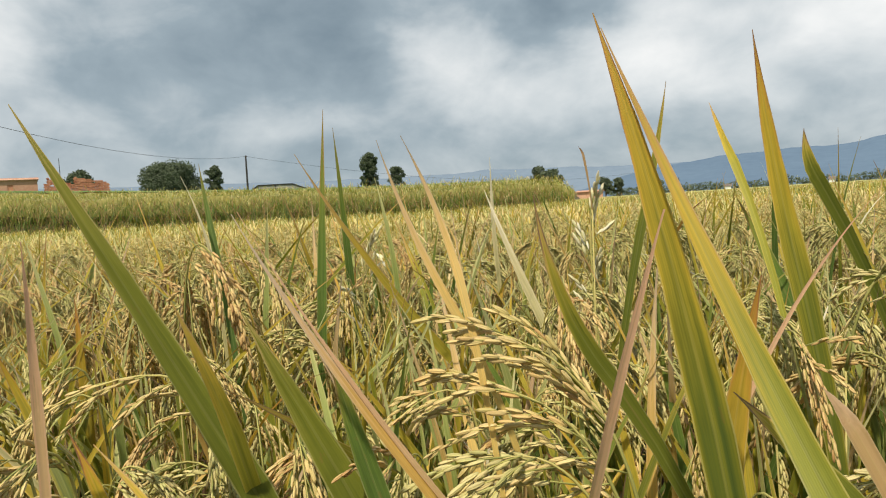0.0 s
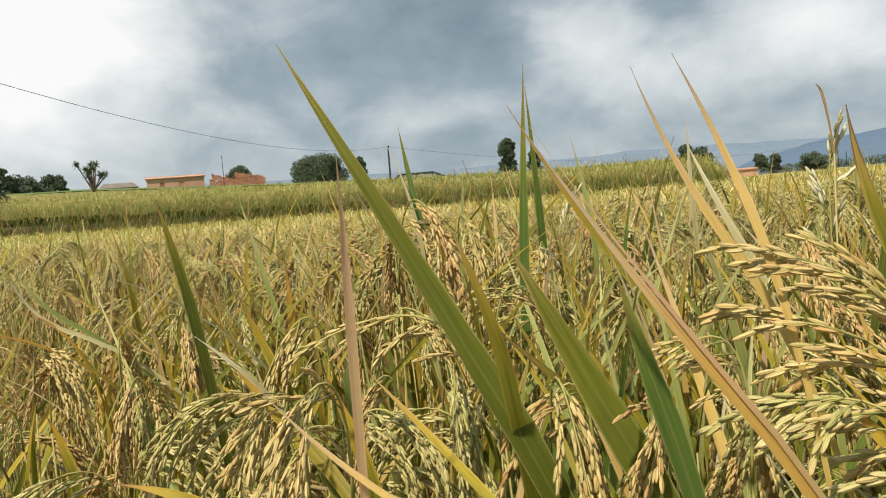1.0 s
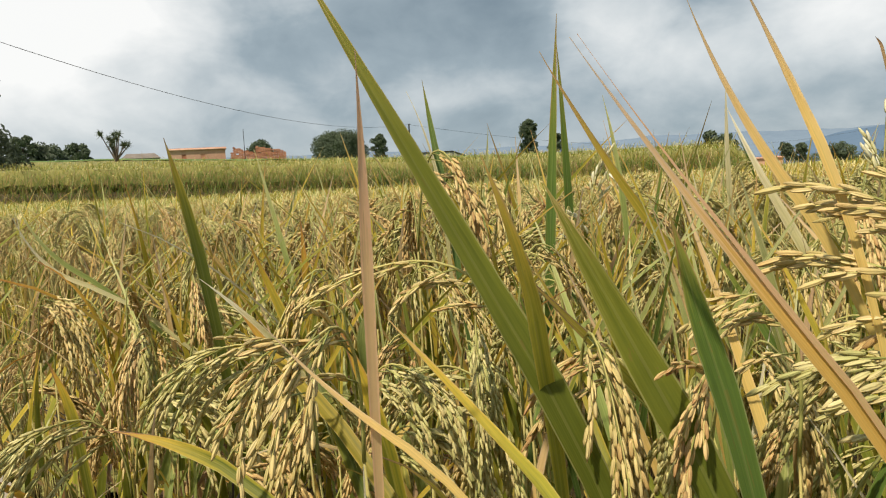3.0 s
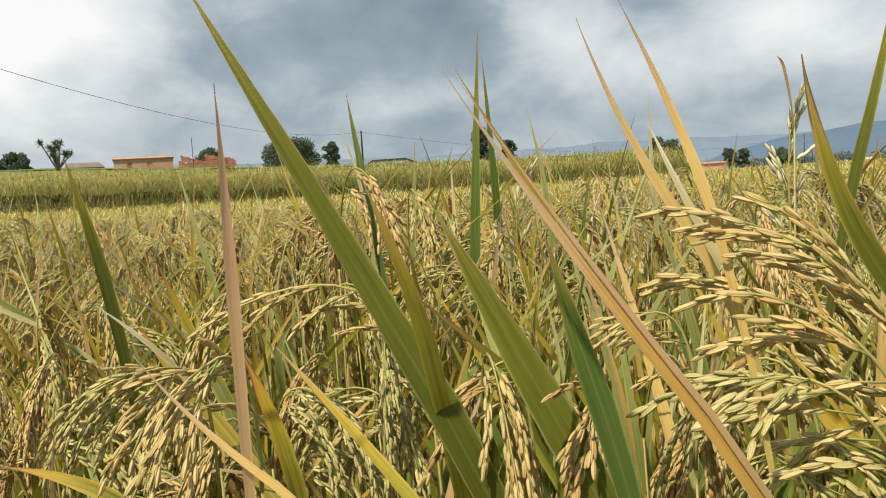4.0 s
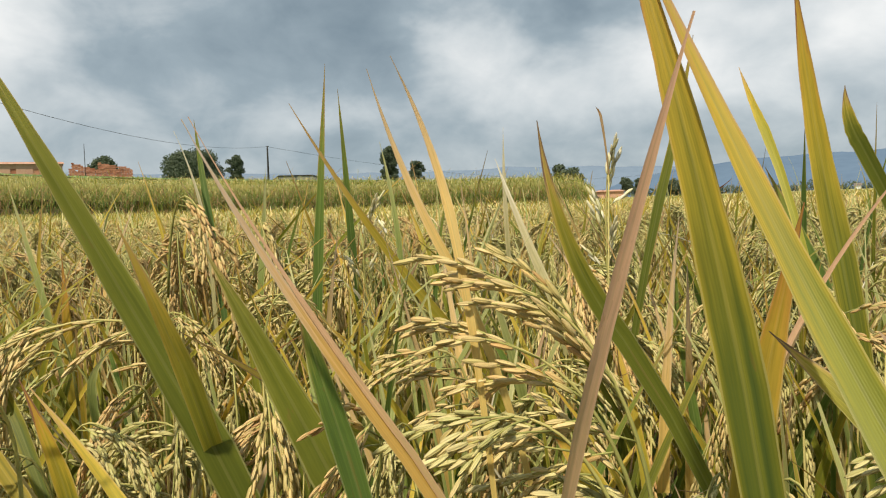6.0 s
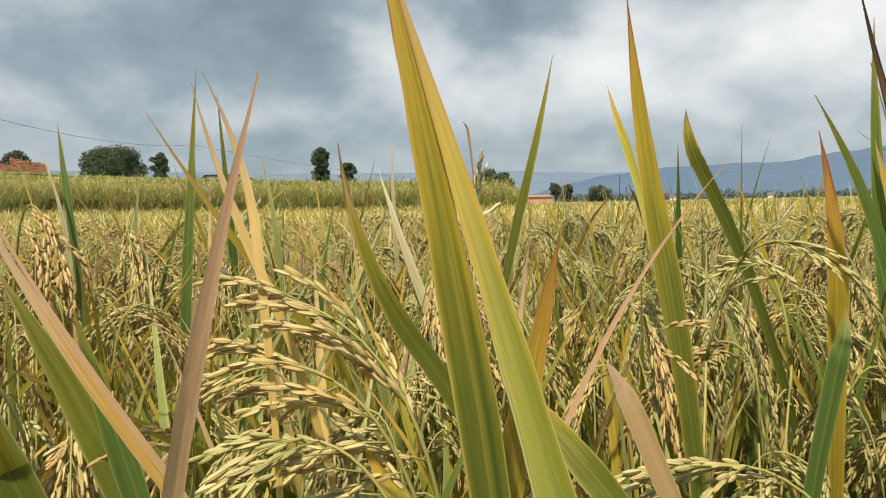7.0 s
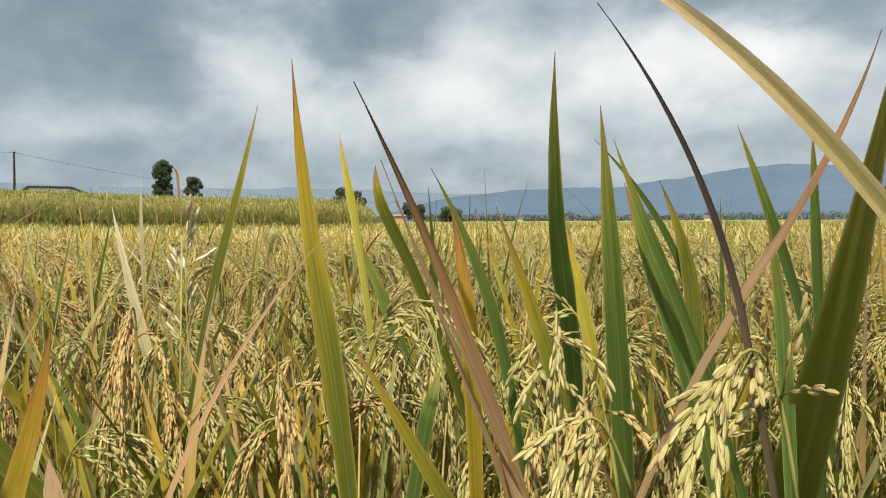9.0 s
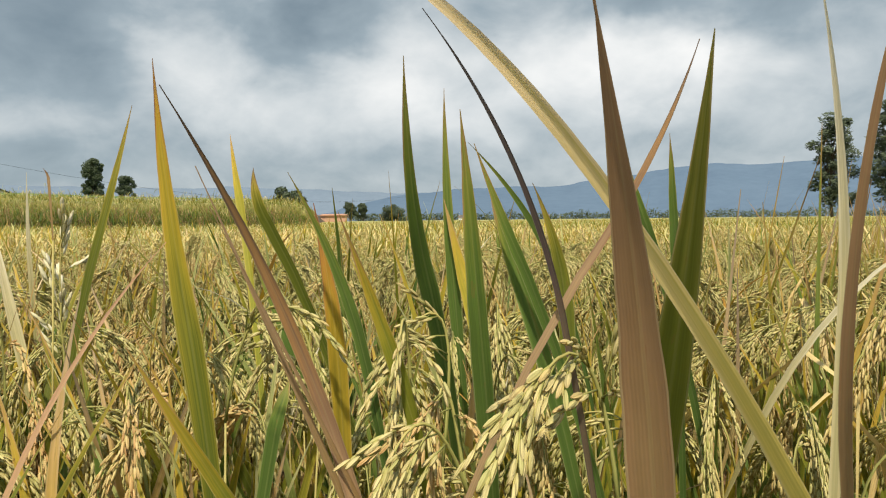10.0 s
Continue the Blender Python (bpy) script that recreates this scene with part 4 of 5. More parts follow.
# ---- rice: the rest of the crop, blade by blade ----
def crop_stuff(name, label, places, heights, blade_mats, ear_mats, seed, ear_share=0.5, lean_max=0.5, size=1.0):
    """Blades and arched ears over the given spots (arrays of x, y, z of the crop's top)."""
    rng = np.random.default_rng(seed)
    n = len(places)
    v, f, m, uv = [], [], [], []
    is_ear = rng.random(n) < ear_share
    c, tilt = rng.uniform(0, 2 * np.pi, n), rng.uniform(0.05, lean_max, n)
    out = np.stack([np.cos(c), np.sin(c), 0 * c], 1)
    side = np.stack([-np.sin(c), np.cos(c), 0 * c], 1)
    cross = np.stack([np.ones(n), 0.25 * np.sin(c), 0 * c], 1)
    side = np.where((rng.random(n) < 0.7)[:, None], cross / np.linalg.norm(cross, axis=1)[:, None], side)
    k = 0
    for i in range(n):
        top = np.array(places[i])
        h = heights[i]
        far = math.hypot(top[0], top[1])
        thick = size * max(1.0, (far / 9) ** 0.6)
        if is_ear[i]:
            a = top - np.array((0, 0, 0.16))
            line = [a, a + (0, 0, 0.13), a + out[i] * 0.045 + (0, 0, 0.165), a + out[i] * 0.10 + (0, 0, 0.11), a + out[i] * 0.12 + (0, 0, 0.03)]
            w = np.array((0.003, 0.005, 0.009, 0.011, 0.004)) * thick
            mat_i = len(blade_mats) + int(rng.integers(len(ear_mats)))
        else:
            way = out[i] * math.sin(tilt[i]) + np.array((0, 0, math.cos(tilt[i])))
            a = top - way * h * 0.8
            line = [a, a + way * h * 0.4, a + way * h * 0.75, a + way * h + out[i] * 0.02]
            w = np.array((0.009, 0.011, 0.008, 0.001)) * thick
            mat_i = int(rng.integers(len(blade_mats)))
        last = len(line) - 1
        for j, (p, ww) in enumerate(zip(line, w)):
            v += [p - side[i] * (ww / 2), p + side[i] * (ww / 2)]
            uv += [(0.1, j / last), (0.9, j / last)]
        for j in range(last):
            f.append((k + 2 * j, k + 2 * j + 1, k + 2 * j + 3, k + 2 * j + 2))
            m.append(mat_i)
        k += 2 * len(line)
    g = Geo()
    g.v, g.f, g.m, g.uv = v, f, m, uv
    ob = new(name, g.mesh(name, blade_mats + ear_mats))
    return tagged(ob, label, "rice crop", kind="stuff")


def scatter(n, az0, az1, r0, r1, top, seed, power=1.0):
    rng = np.random.default_rng(seed)
    az = rng.uniform(az0, az1, n)
    r = (r0 ** (2 * power) + rng.random(n) * (r1 ** (2 * power) - r0 ** (2 * power))) ** (0.5 / power)
    x, y = np.sin(np.radians(az)) * r, np.cos(np.radians(az)) * r
    spot = []
    for a, b in zip(x, y):
        if math.hypot(a, b) < edge_distance(math.degrees(math.atan2(a, b))) * 0.99 and not on_path(a, b):
            spot.append((a, b, ground_at(a, b) + top + 0.05 * rng.standard_normal()))
    return spot


near_spots = scatter(24000, -68, 50, 5.0, 11.5, 0.88, 1, 0.75)
crop_stuff("rice_crop", "ripe golden rice crop with green and straw leaves", near_spots, np.random.default_rng(2).uniform(0.16, 0.34, len(near_spots)),
           [LEAF["amber_green"], LEAF["yellow"], LEAF["pale_green"], LEAF["amber_green"], LEAF["green_tip"], LEAF["faded"]], [GRAIN["gold"], GRAIN["green"], GRAIN["green"]], 3, 0.5)
mid_spots = scatter(26000, -66, 50, 10.5, 30.0, 0.92, 4, 0.6)
crop_stuff("rice_crop", "ripe golden rice crop further off", mid_spots, np.random.default_rng(5).uniform(0.18, 0.32, len(mid_spots)),
           [LEAF["green_tip"], LEAF["green"], LEAF["pale_green"], LEAF["green_tip"], LEAF["amber_green"]], [GRAIN["green"], GRAIN["olive"]], 6, 0.25)
far_spots = [(a, b, 0.92) for a, b in zip(np.random.default_rng(8).uniform(0, 60, 9000), np.random.default_rng(9).uniform(24, 75, 9000)) if math.degrees(math.atan2(a, b)) > 2.6]
crop_stuff("rice_crop", "pale gold rice crop towards the tree line", far_spots, np.random.default_rng(10).uniform(0.18, 0.30, len(far_spots)),
           [LEAF["green_tip"], LEAF["amber_green"], LEAF["straw"], LEAF["pale_green"]], [GRAIN["green"]], 11, 0.2)

round_spots = scatter(14000, 50, 292, 2.5, 30.0, 0.90, 12, 0.5)
crop_stuff("rice_crop", "ripe golden rice crop behind", round_spots, np.random.default_rng(13).uniform(0.18, 0.30, len(round_spots)),
           [LEAF["green_tip"], LEAF["yellow"], LEAF["straw"]], [GRAIN["gold"]], 14, 0.5)

side_spots = scatter(11000, 47, 300, 0.9, 5.6, 0.88, 15, 0.8)
crop_stuff("rice_crop", "ripe golden rice crop beside and behind", side_spots, np.random.default_rng(16).uniform(0.95, 1.05, len(side_spots)),
           [LEAF["green_tip"], LEAF["yellow"], LEAF["straw"], LEAF["green"]], [GRAIN["gold"]], 17, 0.35, 0.3)

# the upper plot: a tall green-brown front and its tops
rng = np.random.default_rng(21)
front, tops = [], []
for az in rng.uniform(-64, 2.3, 20000):
    d = edge_distance(az) * (0.962 + 0.032 * rng.random() ** 0.7)
    p = heading(az) * d
    low, high = ground_at(p.x, p.y), upper(az, edge_distance(az))
    front.append((p.x, p.y, low + 0.45 + (high - low - 0.62) * rng.random() ** 0.9))
crop_stuff("upper_rice_crop", "tall olive-green rice along the edge of the higher plot", front, rng.uniform(0.3, 0.6, len(front)),
           [LEAF["green"], LEAF["green"], LEAF["tan"], LEAF["green_tip"]], [GRAIN["green"]], 22, 0.05, 1.2, 0.7)
for az in rng.uniform(-64, 2.2, 15000):
    d = edge_distance(az) * (0.995 + 1.2 * rng.random() ** 2)
    p = heading(az) * d
    tops.append((p.x, p.y, upper(az, d) + 0.12 * rng.standard_normal()))
crop_stuff("upper_rice_crop", "olive-gold tops of the rice on the higher plot", tops, rng.uniform(0.2, 0.4, len(tops)),
           [LEAF["green_tip"], LEAF["amber_green"], LEAF["pale_green"], LEAF["green_tip"]], [GRAIN["olive"]], 23, 0.20, 1.2, 0.7)


# ---- trees, houses, poles ----
def leaf_cloud(g, centre, radius, n, size, rng, m=0):
    """Small leaves spread over a clump, thicker towards its skin."""
    for _ in range(n):
        d = Vector(rng.standard_normal(3)).normalized()
        r = rng.random() ** 0.4
        p = centre + Vector((d.x * radius[0], d.y * radius[1], d.z * radius[2])) * r
        a = Vector(rng.standard_normal(3)).normalized()
        b = a.orthogonal().normalized()
        s = size * rng.uniform(0.6, 1.4)
        g.add([p - a * s, p + b * s * 0.45, p + a * s, p - b * s * 0.45], [(0, 1, 2, 3)], [(0, 0), (1, 0.5), (0, 1), (0.2, 0.5)], m)


def tree(label, az, d, base_z, height, width, seed, mat_=None, clumps=14, leaves=130, size=0.22, trunk=0.35, low=0.25, spread=0.5, category="tree"):
    """A tree with a tapered trunk, limbs and a crown of leaf clumps."""
    rng = np.random.default_rng(seed)
    ob = new("tree")
    p = heading(az) * d
    ob.location = (p.x, p.y, base_z)
    tagged(ob, label, category)
    wood, crown = Geo(), Geo()
    top = Vector((0, 0, height * 0.72))
    bend = Vector((rng.normal() * 0.05 * height, 0, height * 0.4))
    wood.tube([bez(Vector((0, 0, -0.5)), bend, top, i / 7) for i in range(8)], [trunk * (1 - 0.11 * i) * 0.5 for i in range(8)], 7)
    for i in range(clumps):
        s = low + (1 - low) * (i + 0.5) / clumps
        a = i * 2.4 + rng.random()
        reach = width * 0.5 * math.sin(min(1.0, (1.15 - s) * 1.6 + 0.12) * 1.5) * rng.uniform(spread, 1.0)
        c = Vector((math.cos(a) * reach, math.sin(a) * reach, height * s * 0.94))
        start = bez(Vector((0, 0, -0.5)), bend, top, min(0.95, max(0.25, s - 0.22)))
        wood.tube([start, start.lerp(c, 0.5) + Vector((0, 0, 0.08 * height)) * 0.4, c], [trunk * 0.16, trunk * 0.11, trunk * 0.04], 5)
        r = width * rng.uniform(0.16, 0.26)
        leaf_cloud(crown, c, (r, r, r * rng.uniform(0.6, 0.9)), int(leaves * 1.6), size * 0.8, rng)
    part("trunk", wood.mesh("trunk", [M_BARK]), ob, "brown bark trunk and limbs")
    part("crown", crown.mesh("crown", [mat_ or M_CROWN], False), ob, "crown of small dark leaves")
    return ob


def rise(az, d, sink=0.6):
    return upper(az, d) - sink


T = tree
T("broad dark leafy tree beside the green field", -57.4, 46, rise(-57.4, 46, 0.8), 7.4, 6.6, 1, M_CROWN_GREY, 34, 150, 0.16, 0.4, 0.08, 0.3)
T("dark leafy shrub under the broad tree", -54.6, 46, rise(-54.6, 46, 0.8), 2.9, 4.2, 2, M_CROWN_GREY, 16, 140, 0.15, 0.2, 0.15, 0.3)
T("far dark conical tree behind the field", -52.0, 110, rise(-52.0, 110), 3.8, 3.2, 3, M_CROWN, 14, 120, 0.28, 0.3, 0.12)
T("far low spreading tree behind the field", -50.6, 112, rise(-50.6, 112), 2.4, 5.0, 4, M_CROWN_GREY, 16, 120, 0.26, 0.3, 0.2)
T("small rounded dark tree on the rise", -48.6, 120, rise(-48.6, 120), 2.9, 3.6, 5, M_CROWN, 10, 140, 0.25, 0.25, 0.15)
T("small tree behind the brick stacks", -35.7, 175, rise(-35.7, 170), 4.9, 6.0, 6, M_CROWN, 12, 130, 0.34, 0.3, 0.5)
T("dense round dark tree on the rise", -29.7, 135, rise(-29.7, 135), 4.9, 9.4, 7, M_CROWN, 46, 330, 0.22, 0.5, 0.12, 0.15)
T("small tree next to the round tree", -26.3, 135, rise(-26.3, 135), 4.9, 3.0, 8, M_CROWN, 22, 130, 0.22, 0.2, 0.12, 0.15)
T("tall oval dark tree beyond the plot", -14.3, 150, rise(-14.3, 150, 1.0), 8.1, 3.7, 9, M_CROWN, 46, 150, 0.24, 0.3, 0.12, 0.05)
T("small dark tree near the oval one", -12.1, 150, rise(-12.1, 150, 1.0), 4.9, 3.2, 10, M_CROWN, 24, 120, 0.22, 0.22, 0.25, 0.15)
T("rounded bush at the corner of the higher plot", 0.2, 60, 1.2, 2.6, 3.0, 11, M_CROWN, 10, 130, 0.2, 0.2, 0.15)
T("dark paired tree near the brick hut", 4.6, 170, 0, 5.6, 3.2, 12, M_CROWN, 20, 110, 0.25, 0.22, 0.35, 0.2)
T("dark paired tree near the brick hut", 5.6, 172, 0, 5.4, 3.0, 13, M_CROWN, 20, 110, 0.25, 0.22, 0.35, 0.2)
T("round dark bush before the far trees", 8.0, 180, 0, 4.6, 6.6, 14, M_CROWN, 14, 130, 0.34, 0.3, 0.1, 0.2)
T("tall sparse slender tree at the field's far side", 41.3, 95, 0, 13.4, 5.2, 15, M_CROWN, 28, 190, 0.26, 0.4, 0.18, 0.25)
T("tall sparse slender tree at the field's far side", 44.8, 92, 0, 14.2, 5.0, 16, M_CROWN, 28, 190, 0.26, 0.4, 0.2, 0.25)


def spiky_tree():
    """A low tree of a few limbs, each with a tuft of stiff leaves."""
    rng = np.random.default_rng(31)
    az, d = -46.1, 75
    ob = new("tree")
    p = heading(az) * d
    ob.location = (p.x, p.y, rise(az, d, 0.7))
    tagged(ob, "small spiky tree with stiff tufted leaves", "tree")
    wood, crown = Geo(), Geo()
    for k in range(11):
        a, out = k * 2.4, rng.uniform(0.2, 1.3)
        tip = Vector((math.cos(a) * out, math.sin(a) * out, rng.uniform(2.0, 3.3)))
        wood.tube([Vector((0, 0, -0.3)), Vector((math.cos(a) * 0.15, math.sin(a) * 0.15, 0.9)), tip], [0.12, 0.09, 0.04], 5)
        for _ in range(42):
            w = (Vector(rng.standard_normal(3)) + Vector((math.cos(a) * 0.4, math.sin(a) * 0.4, 0.7))).normalized()
            s = w.orthogonal().normalized()
            l = rng.uniform(0.35, 0.7)
            crown.add([tip - s * 0.05, tip + s * 0.05, tip + w * l], [(0, 1, 2)], [(0, 0), (1, 0), (0.5, 1)])
    part("trunk", wood.mesh("trunk", [M_BARK]), ob, "thin brown limbs")
    part("crown", crown.mesh("crown", [M_CROWN], False), ob, "tufts of stiff narrow leaves")


spiky_tree()


def facing(az, d, z):
    """Local frame of a thing seen at az, d: x across, y away."""
    p = heading(az) * d
    return Matrix.Translation((p.x, p.y, z)) @ Matrix.Rotation(-radians(az), 4, "Z")


def brick_house():
    az, d = -40.4, 150
    ob = new("house")
    ob.matrix_basis = facing(az, d, rise(az, d, 0.9))
    tagged(ob, "long low orange brick house on the rise", "house")
    g = Geo()
    for x0, x1 in ((-5.4, -3.0), (-2.1, 0.6), (1.5, 5.4)):
        g.box(x0, x1, 0, 0.25, 0, 2.75)
    g.box(-3.0, -2.1, 0, 0.25, 1.9, 2.75), g.box(0.6, 1.5, 0, 0.25, 1.9, 2.75)
    g.box(-3.0, -2.1, 0, 0.25, 0, 0.9)
    g.box(-5.4, -5.15, 0.25, 5.0, 0, 2.75), g.box(5.15, 5.4, 0.25, 5.0, 0, 2.75), g.box(-5.15, 5.15, 4.75, 5.0, 0, 2.75)
    part("wall", g.mesh("wall", [M_PLASTER], False), ob, "orange rendered brick wall")
    r = Geo()
    for k in range(14):
        x = -5.7 + k * 11.4 / 14
        r.box(x + 0.01, x + 11.4 / 14 - 0.01, -0.35, 2.6, 0, 0.10, 0, Matrix.Translation((0, 0, 2.76)) @ Matrix.Rotation(radians(9), 4, "X"))
        r.box(x + 0.01, x + 11.4 / 14 - 0.01, -2.75, 0.35, 0, 0.10, 0, Matrix.Translation((0, 5.0, 2.76)) @ Matrix.Rotation(radians(-9), 4, "X"))
    part("roof", r.mesh("roof", [M_PLASTER], False), ob, "low orange tile roof")
    w = Geo()
    w.box(-3.0, -2.1, 0.12, 0.18, 0.9, 1.9)
    part("window", w.mesh("window", [M_BRICK], False), ob, "brick-red window shutter")
    w = Geo()
    w.box(0.6, 1.5, 0.12, 0.18, 0, 1.9)
    part("door", w.mesh("door", [M_BRICK], False), ob, "brick-red door")


def brick_stack(az, d, wide, high, seed, sink=0.9):
    """Drying bricks, piled in rows with gaps and an uneven top."""
    rng = np.random.default_rng(seed)
    ob = new("brick_stack")
    ob.matrix_basis = facing(az, d, rise(az, d, sink))
    tagged(ob, "stacked red bricks with an uneven top", "brick stack")
    made = {}
    lx, lz = 0.50, 0.26
    cols = int(wide / lx)
    for c in range(cols):
        h = high * (0.86 + 0.14 * math.sin(1 + 5.0 * c / cols) * rng.uniform(0.4, 1)) if c not in (0, cols - 1) else high * 0.7
        for r in range(int(h / lz)):
            if rng.random() < 0.02:
                continue
            v = int(rng.integers(3))
            if v not in made:
                g = Geo()
                g.box(-lx * 0.47, lx * 0.47, 0, 0.9, 0, lz * (0.80, 0.88, 0.92)[v])
                made[v] = g.mesh("brick", [M_BRICK], False)
            part("brick", made[v], ob, "", Matrix.Translation((-wide / 2 + (c + 0.5 + 0.25 * (r % 2)) * lx, rng.uniform(-0.06, 0.06), r * lz)) @ Matrix.Rotation(rng.uniform(-0.03, 0.03), 4, "Z"))


brick_house()
brick_stack(-37.1, 150, 4.6, 3.5, 3)
brick_stack(-35.0, 149, 6.6, 3.7, 4)


def low_hut(label, az, d, z, wide, high, wall_mat, roof_mat, gable=0.5):
    ob = new("hut")
    ob.matrix_basis = facing(az, d, z)
    tagged(ob, label, "hut")
    g = Geo()
    g.box(-wide / 2, wide / 2, 0, 0.2, 0, high)
    g.box(-wide / 2, -wide / 2 + 0.2, 0.2, 3.4, 0, high), g.box(wide / 2 - 0.2, wide / 2, 0.2, 3.4, 0, high), g.box(-wide / 2 + 0.2, wide / 2 - 0.2, 3.2, 3.4, 0, high)
    part("wall", g.mesh("wall", [wall_mat], False), ob, "")
    r, w = Geo(), wide / 2 + 0.3
    t = 0.08
    v = [Vector(q) for q in ((-w, -0.4, high), (w, -0.4, high), (w * 0.72, 1.7, high + gable), (-w * 0.72, 1.7, high + gable), (-w, 3.8, high), (w, 3.8, high))]
    v += [q + Vector((0, 0, t)) for q in v]
    r.add(v, [(6, 7, 8, 9), (9, 8, 11, 10), (7, 11, 8), (10, 6, 9), (0, 3, 2, 1), (3, 4, 5, 2), (1, 2, 5), (4, 3, 0), (0, 1, 7, 6), (5, 4, 10, 11), (1, 5, 11, 7), (4, 0, 6, 10)], [(q.x, q.y) for q in v])
    part("roof", r.mesh("roof", [roof_mat], False), ob, "")


low_hut("low hut with a weathered grey roof on the rise", -44.4, 150, rise(-44.4, 150, 1.6), 6.5, 1.6, M_ROOF, M_ROOF, 1.0)
low_hut("low red brick hut at the edge of the paddy", 3.3, 160, 0.0, 6.0, 2.3, M_PLASTER, M_PLASTER, 0.3)


def tunnel_house():
    """Long frame house with a dull grey sheet, flat-topped with sloping shoulders."""
    az, d = -21.5, 120
    ob = new("greenhouse")
    ob.matrix_basis = facing(az, d, rise(az, d, 1.4))
    tagged(ob, "grey sheeted greenhouse with a dark edge beam", "greenhouse")
    prof = [(-5.0, 0.0), (-4.9, 1.0), (-3.4, 2.05), (2.2, 2.05), (4.8, 1.0), (5.0, 0.0)]
    g = Geo()
    v = [Vector((x, y, z)) for y in (0, 9) for x, z in prof]
    n = len(prof)
    g.add(v, [(i, i + 1, n + i + 1, n + i) for i in range(n - 1)] + [tuple(range(n - 1, -1, -1)), tuple(range(n, 2 * n))], [(q.x, q.z) for q in v])
    part("cover", g.mesh("cover", [M_SHEET], False), ob, "dull grey plastic sheet")
    f = Geo()
    f.tube([Vector((x, -0.06, z + 0.03)) for x, z in prof], [0.10] * n, 6)
    part("edge_beam", f.mesh("edge_beam", [M_POLE], False), ob, "dark edge beam")
    for x in (-3.4, -0.6, 2.2):
        p = Geo()
        p.tube([Vector((x, -0.08, 0)), Vector((x, -0.08, 2.0))], [0.05, 0.05], 6)
        part("post", p.mesh("post", [M_POLE], False), ob, "")


tunnel_house()


def pole(label, az, d, z0, z1, r=0.16, arm=True):
    ob = new("utility_pole")
    p = heading(az) * d
    ob.location = (p.x, p.y, z0)
    tagged(ob, label, "utility pole")
    g = Geo()
    g.tube([Vector((0.02 * i, 0, (z1 - z0) * i / 4)) for i in range(5)], [r * (1 - 0.08 * i) for i in range(5)], 8)
    part("mast", g.mesh("mast", [M_POLE]), ob, "")
    if arm:
        c = Geo()
        c.tube([Vector((0.0, 0, z1 - z0 - 0.12)), Vector((0.3, 0, z1 - z0 - 0.08))], [0.04, 0.04], 6)
        part("bracket", c.mesh("bracket", [M_POLE]), ob, "")
    return ob


POLE_TOP = Vector((-39.9, 90.0, 9.55))
pole("dark utility pole standing on the rise", math.degrees(math.atan2(-39.9, 90.0)), 98.4, 3.5, 9.65)
pole("thin dark pole near the brick hut", 9.6, 185, 0, 7.6, 0.11)
pole("thin dark post near the brick hut", 10.1, 186, 0, 4.6, 0.11, False)
pole("thin post among the brick stacks", -36.9, 140, rise(-36.9, 140), 13.8, 0.07, False)


def cable(label, a, b, sag, r):
    g = Geo()
    n = 40
    g.tube([a.lerp(b, i / n) + Vector((0, 0, -4 * sag * (i / n) * (1 - i / n))) for i in range(n + 1)], [r] * (n + 1), 5)
    ob = new("cable", g.mesh("cable", [M_WIRE]))
    tagged(ob, label, "cable", "cables of the power line")


cable("sagging dark cable over the paddy", POLE_TOP, Vector((-33, 12, 11.7)), 2.75, 0.017)
cable("sagging dark cable running on from the pole", POLE_TOP, heading(9.6) * 185 + Vector((0, 0, 7.5)), 3.4, 0.017)
pole("dark utility pole near the broad tree", -70.0, 35.1, 1.0, 11.8, 0.14)


def treeline():
    """Dark row of far bushes and trees along the flat field."""
    rng = np.random.default_rng(51)
    g = Geo()
    for az in np.arange(5.0, 62, 0.28):
        d = 400 + rng.uniform(-15, 15)
        h = 3.0 + 2.2 * (0.5 + 0.5 * math.sin(az * 1.7) * math.sin(az * 0.61)) + rng.random() * 1.8
        c = heading(az) * d
        leaf_cloud(g, Vector((c.x, c.y, h * 0.45)), (2.0, 2.0, h * 0.55), 60, 0.7, rng)
    ob = new("treeline", g.mesh("treeline", [M_CROWN], False))
    tagged(ob, "dark row of distant trees along the flat fields", "tree line", kind="stuff")


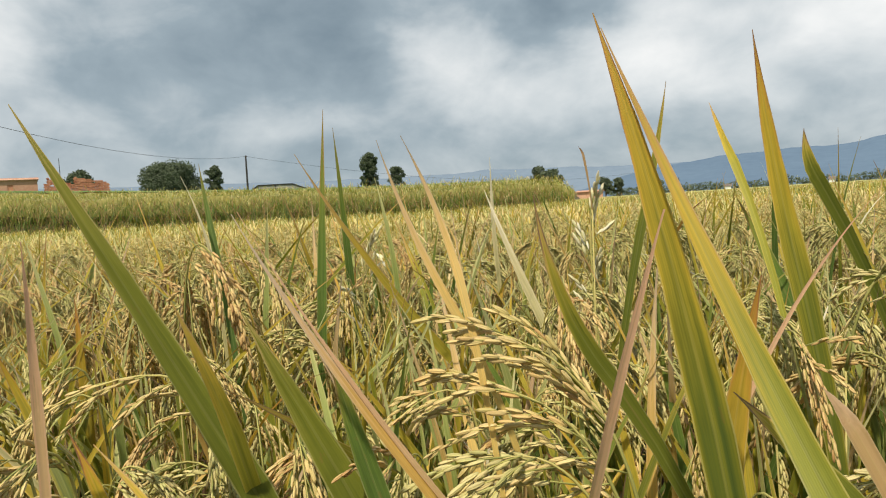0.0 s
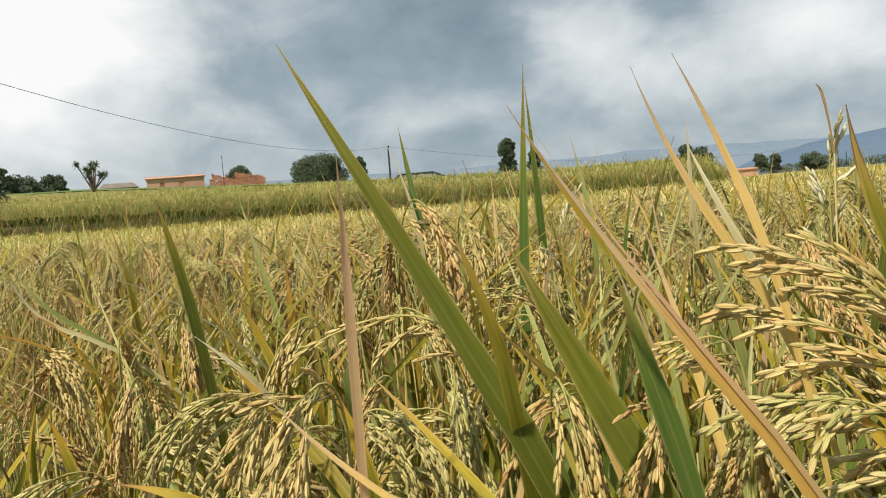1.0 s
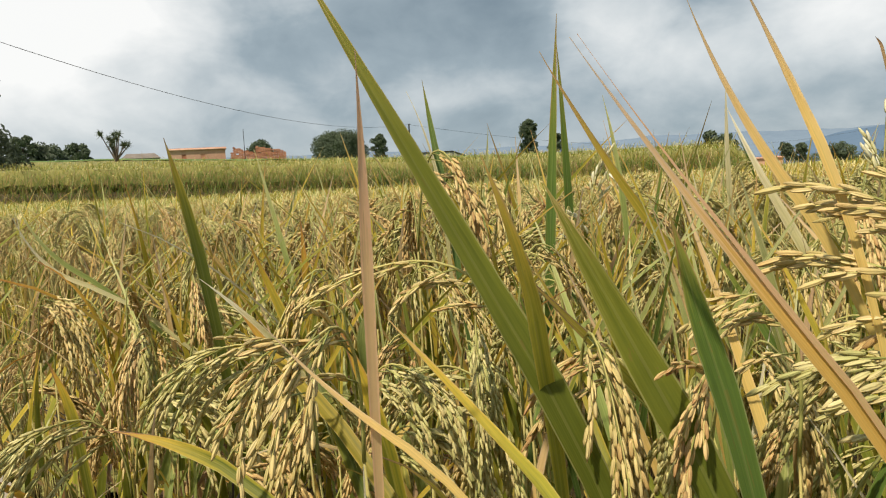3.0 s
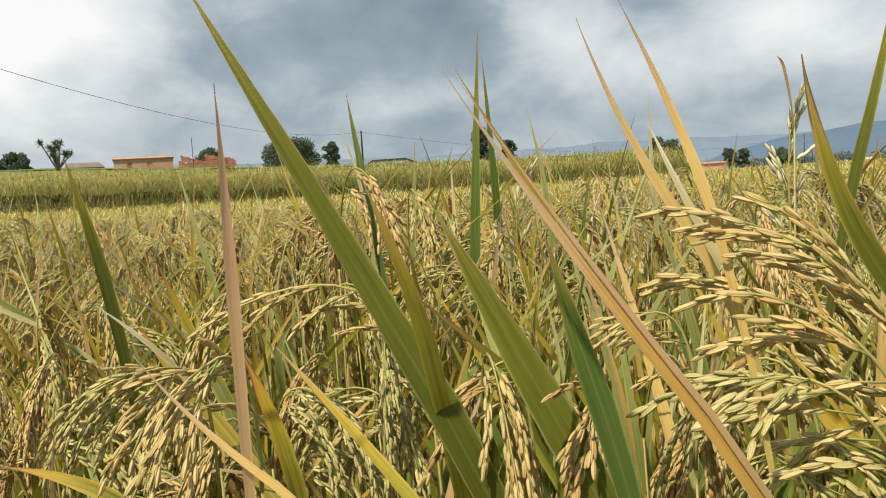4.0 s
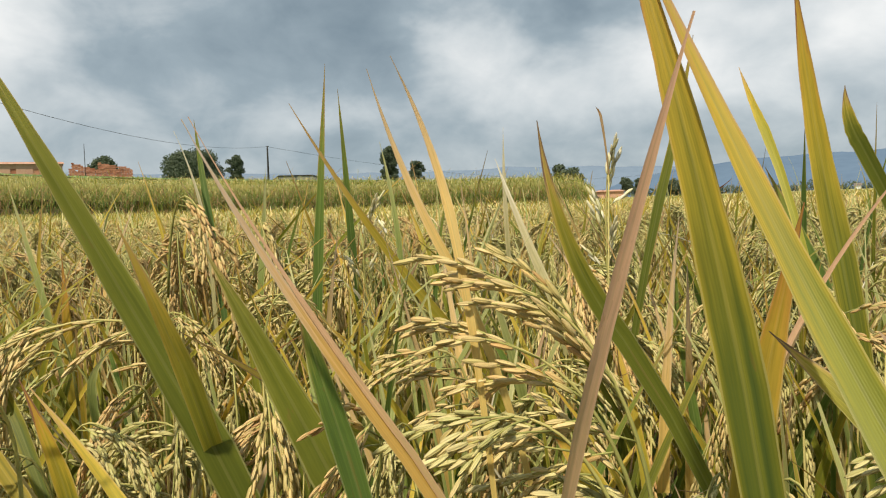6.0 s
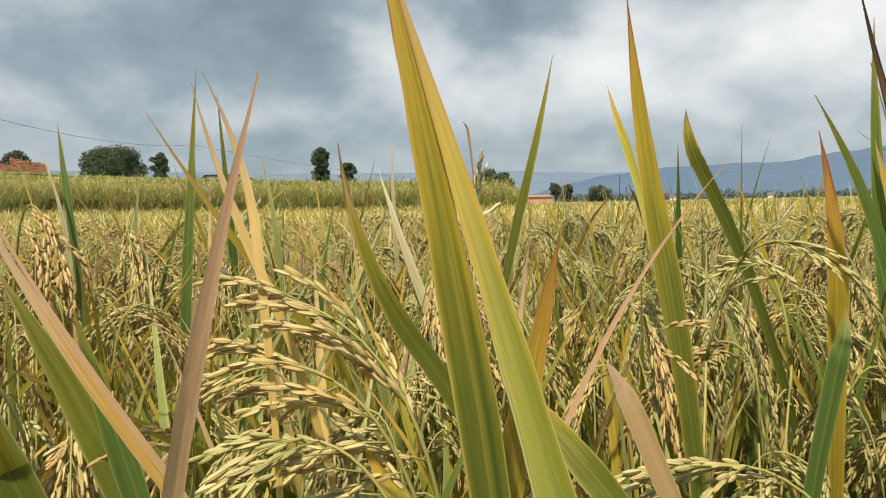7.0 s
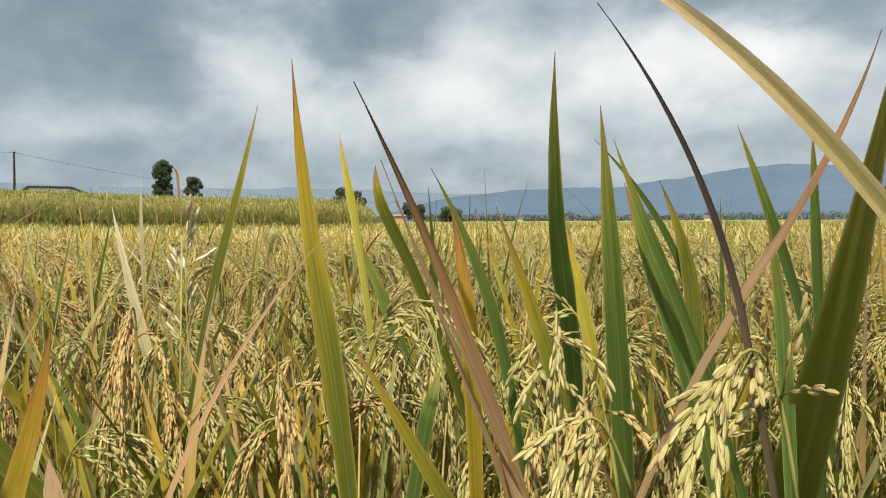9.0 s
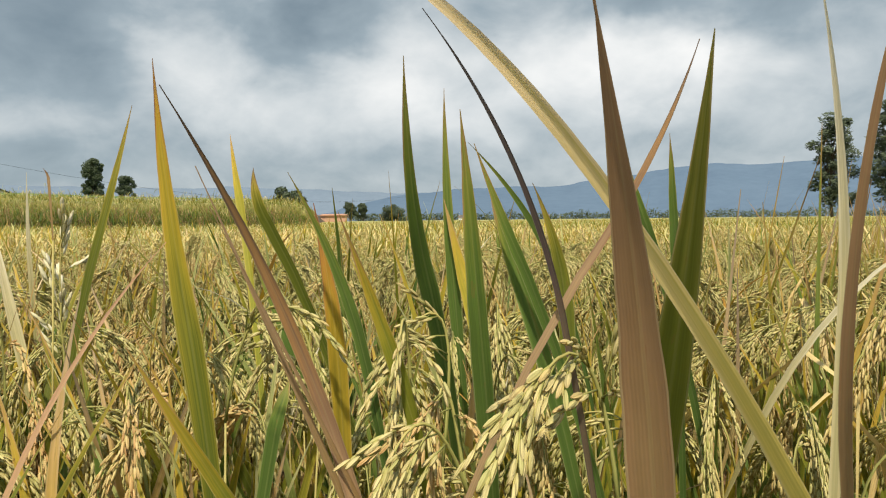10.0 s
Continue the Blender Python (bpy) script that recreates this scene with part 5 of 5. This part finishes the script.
treeline()
for k, (az, w, h) in enumerate(((13.6, 3.2, 2.2), (20.5, 2.6, 2.4), (28.0, 3.0, 2.2))):
    ob = new("house")
    ob.matrix_basis = facing(az, 380, 0)
    tagged(ob, "tiny distant pale house among the trees", "house", "distant houses")
    g = Geo()
    g.box(-w / 2, w / 2, 0, 5, 0, h)
    part("wall", g.mesh("wall", [M_WHITE], False), ob)
    r = Geo()
    v = [Vector(q) for q in ((-w / 2 - 0.4, -0.4, h), (w / 2 + 0.4, -0.4, h), (w / 2 + 0.4, 5.4, h), (-w / 2 - 0.4, 5.4, h), (-w / 2 - 0.4, 2.5, h + 1.2), (w / 2 + 0.4, 2.5, h + 1.2))]
    r.add(v, [(0, 1, 5, 4), (2, 3, 4, 5), (0, 4, 3), (1, 2, 5), (3, 2, 1, 0)], [(q.x, q.y) for q in v])
    part("roof", r.mesh("roof", [M_ROOF], False), ob)


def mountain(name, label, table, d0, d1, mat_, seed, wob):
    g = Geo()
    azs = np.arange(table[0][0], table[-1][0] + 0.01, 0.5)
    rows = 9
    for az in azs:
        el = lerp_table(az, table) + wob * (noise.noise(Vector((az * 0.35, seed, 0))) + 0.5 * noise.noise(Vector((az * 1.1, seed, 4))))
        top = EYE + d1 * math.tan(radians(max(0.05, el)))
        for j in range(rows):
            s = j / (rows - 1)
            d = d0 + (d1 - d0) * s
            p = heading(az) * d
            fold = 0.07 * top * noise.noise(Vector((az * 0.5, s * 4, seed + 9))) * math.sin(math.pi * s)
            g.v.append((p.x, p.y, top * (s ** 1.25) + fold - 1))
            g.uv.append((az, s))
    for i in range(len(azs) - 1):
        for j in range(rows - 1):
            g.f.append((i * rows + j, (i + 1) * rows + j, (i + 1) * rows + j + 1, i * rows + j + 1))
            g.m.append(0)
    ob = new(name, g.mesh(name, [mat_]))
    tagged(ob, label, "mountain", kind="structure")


mountain("backdrop_far", "distant mountain ridge with pale blue haze in its colour", [(-48, 3.2), (-30, 3.0), (-18, 2.7), (-10, 2.6), (-5, 2.75), (2, 2.55), (9, 2.2), (20, 2.4), (35, 3.2), (60, 3.4)], 3600, 4400, M_MOUNT_FAR, 3, 0.12)
mountain("backdrop_near", "wooded mountain ridge with blue haze in its colour", [(1, 0.2), (5, 1.3), (8.3, 2.05), (12, 2.35), (15.5, 2.65), (20, 2.6), (24, 2.95), (29, 3.7), (33, 4.1), (38, 3.9), (45, 4.3), (62, 4.6), (75, 3.5)], 2300, 3300, M_MOUNT_NEAR, 7, 0.17)
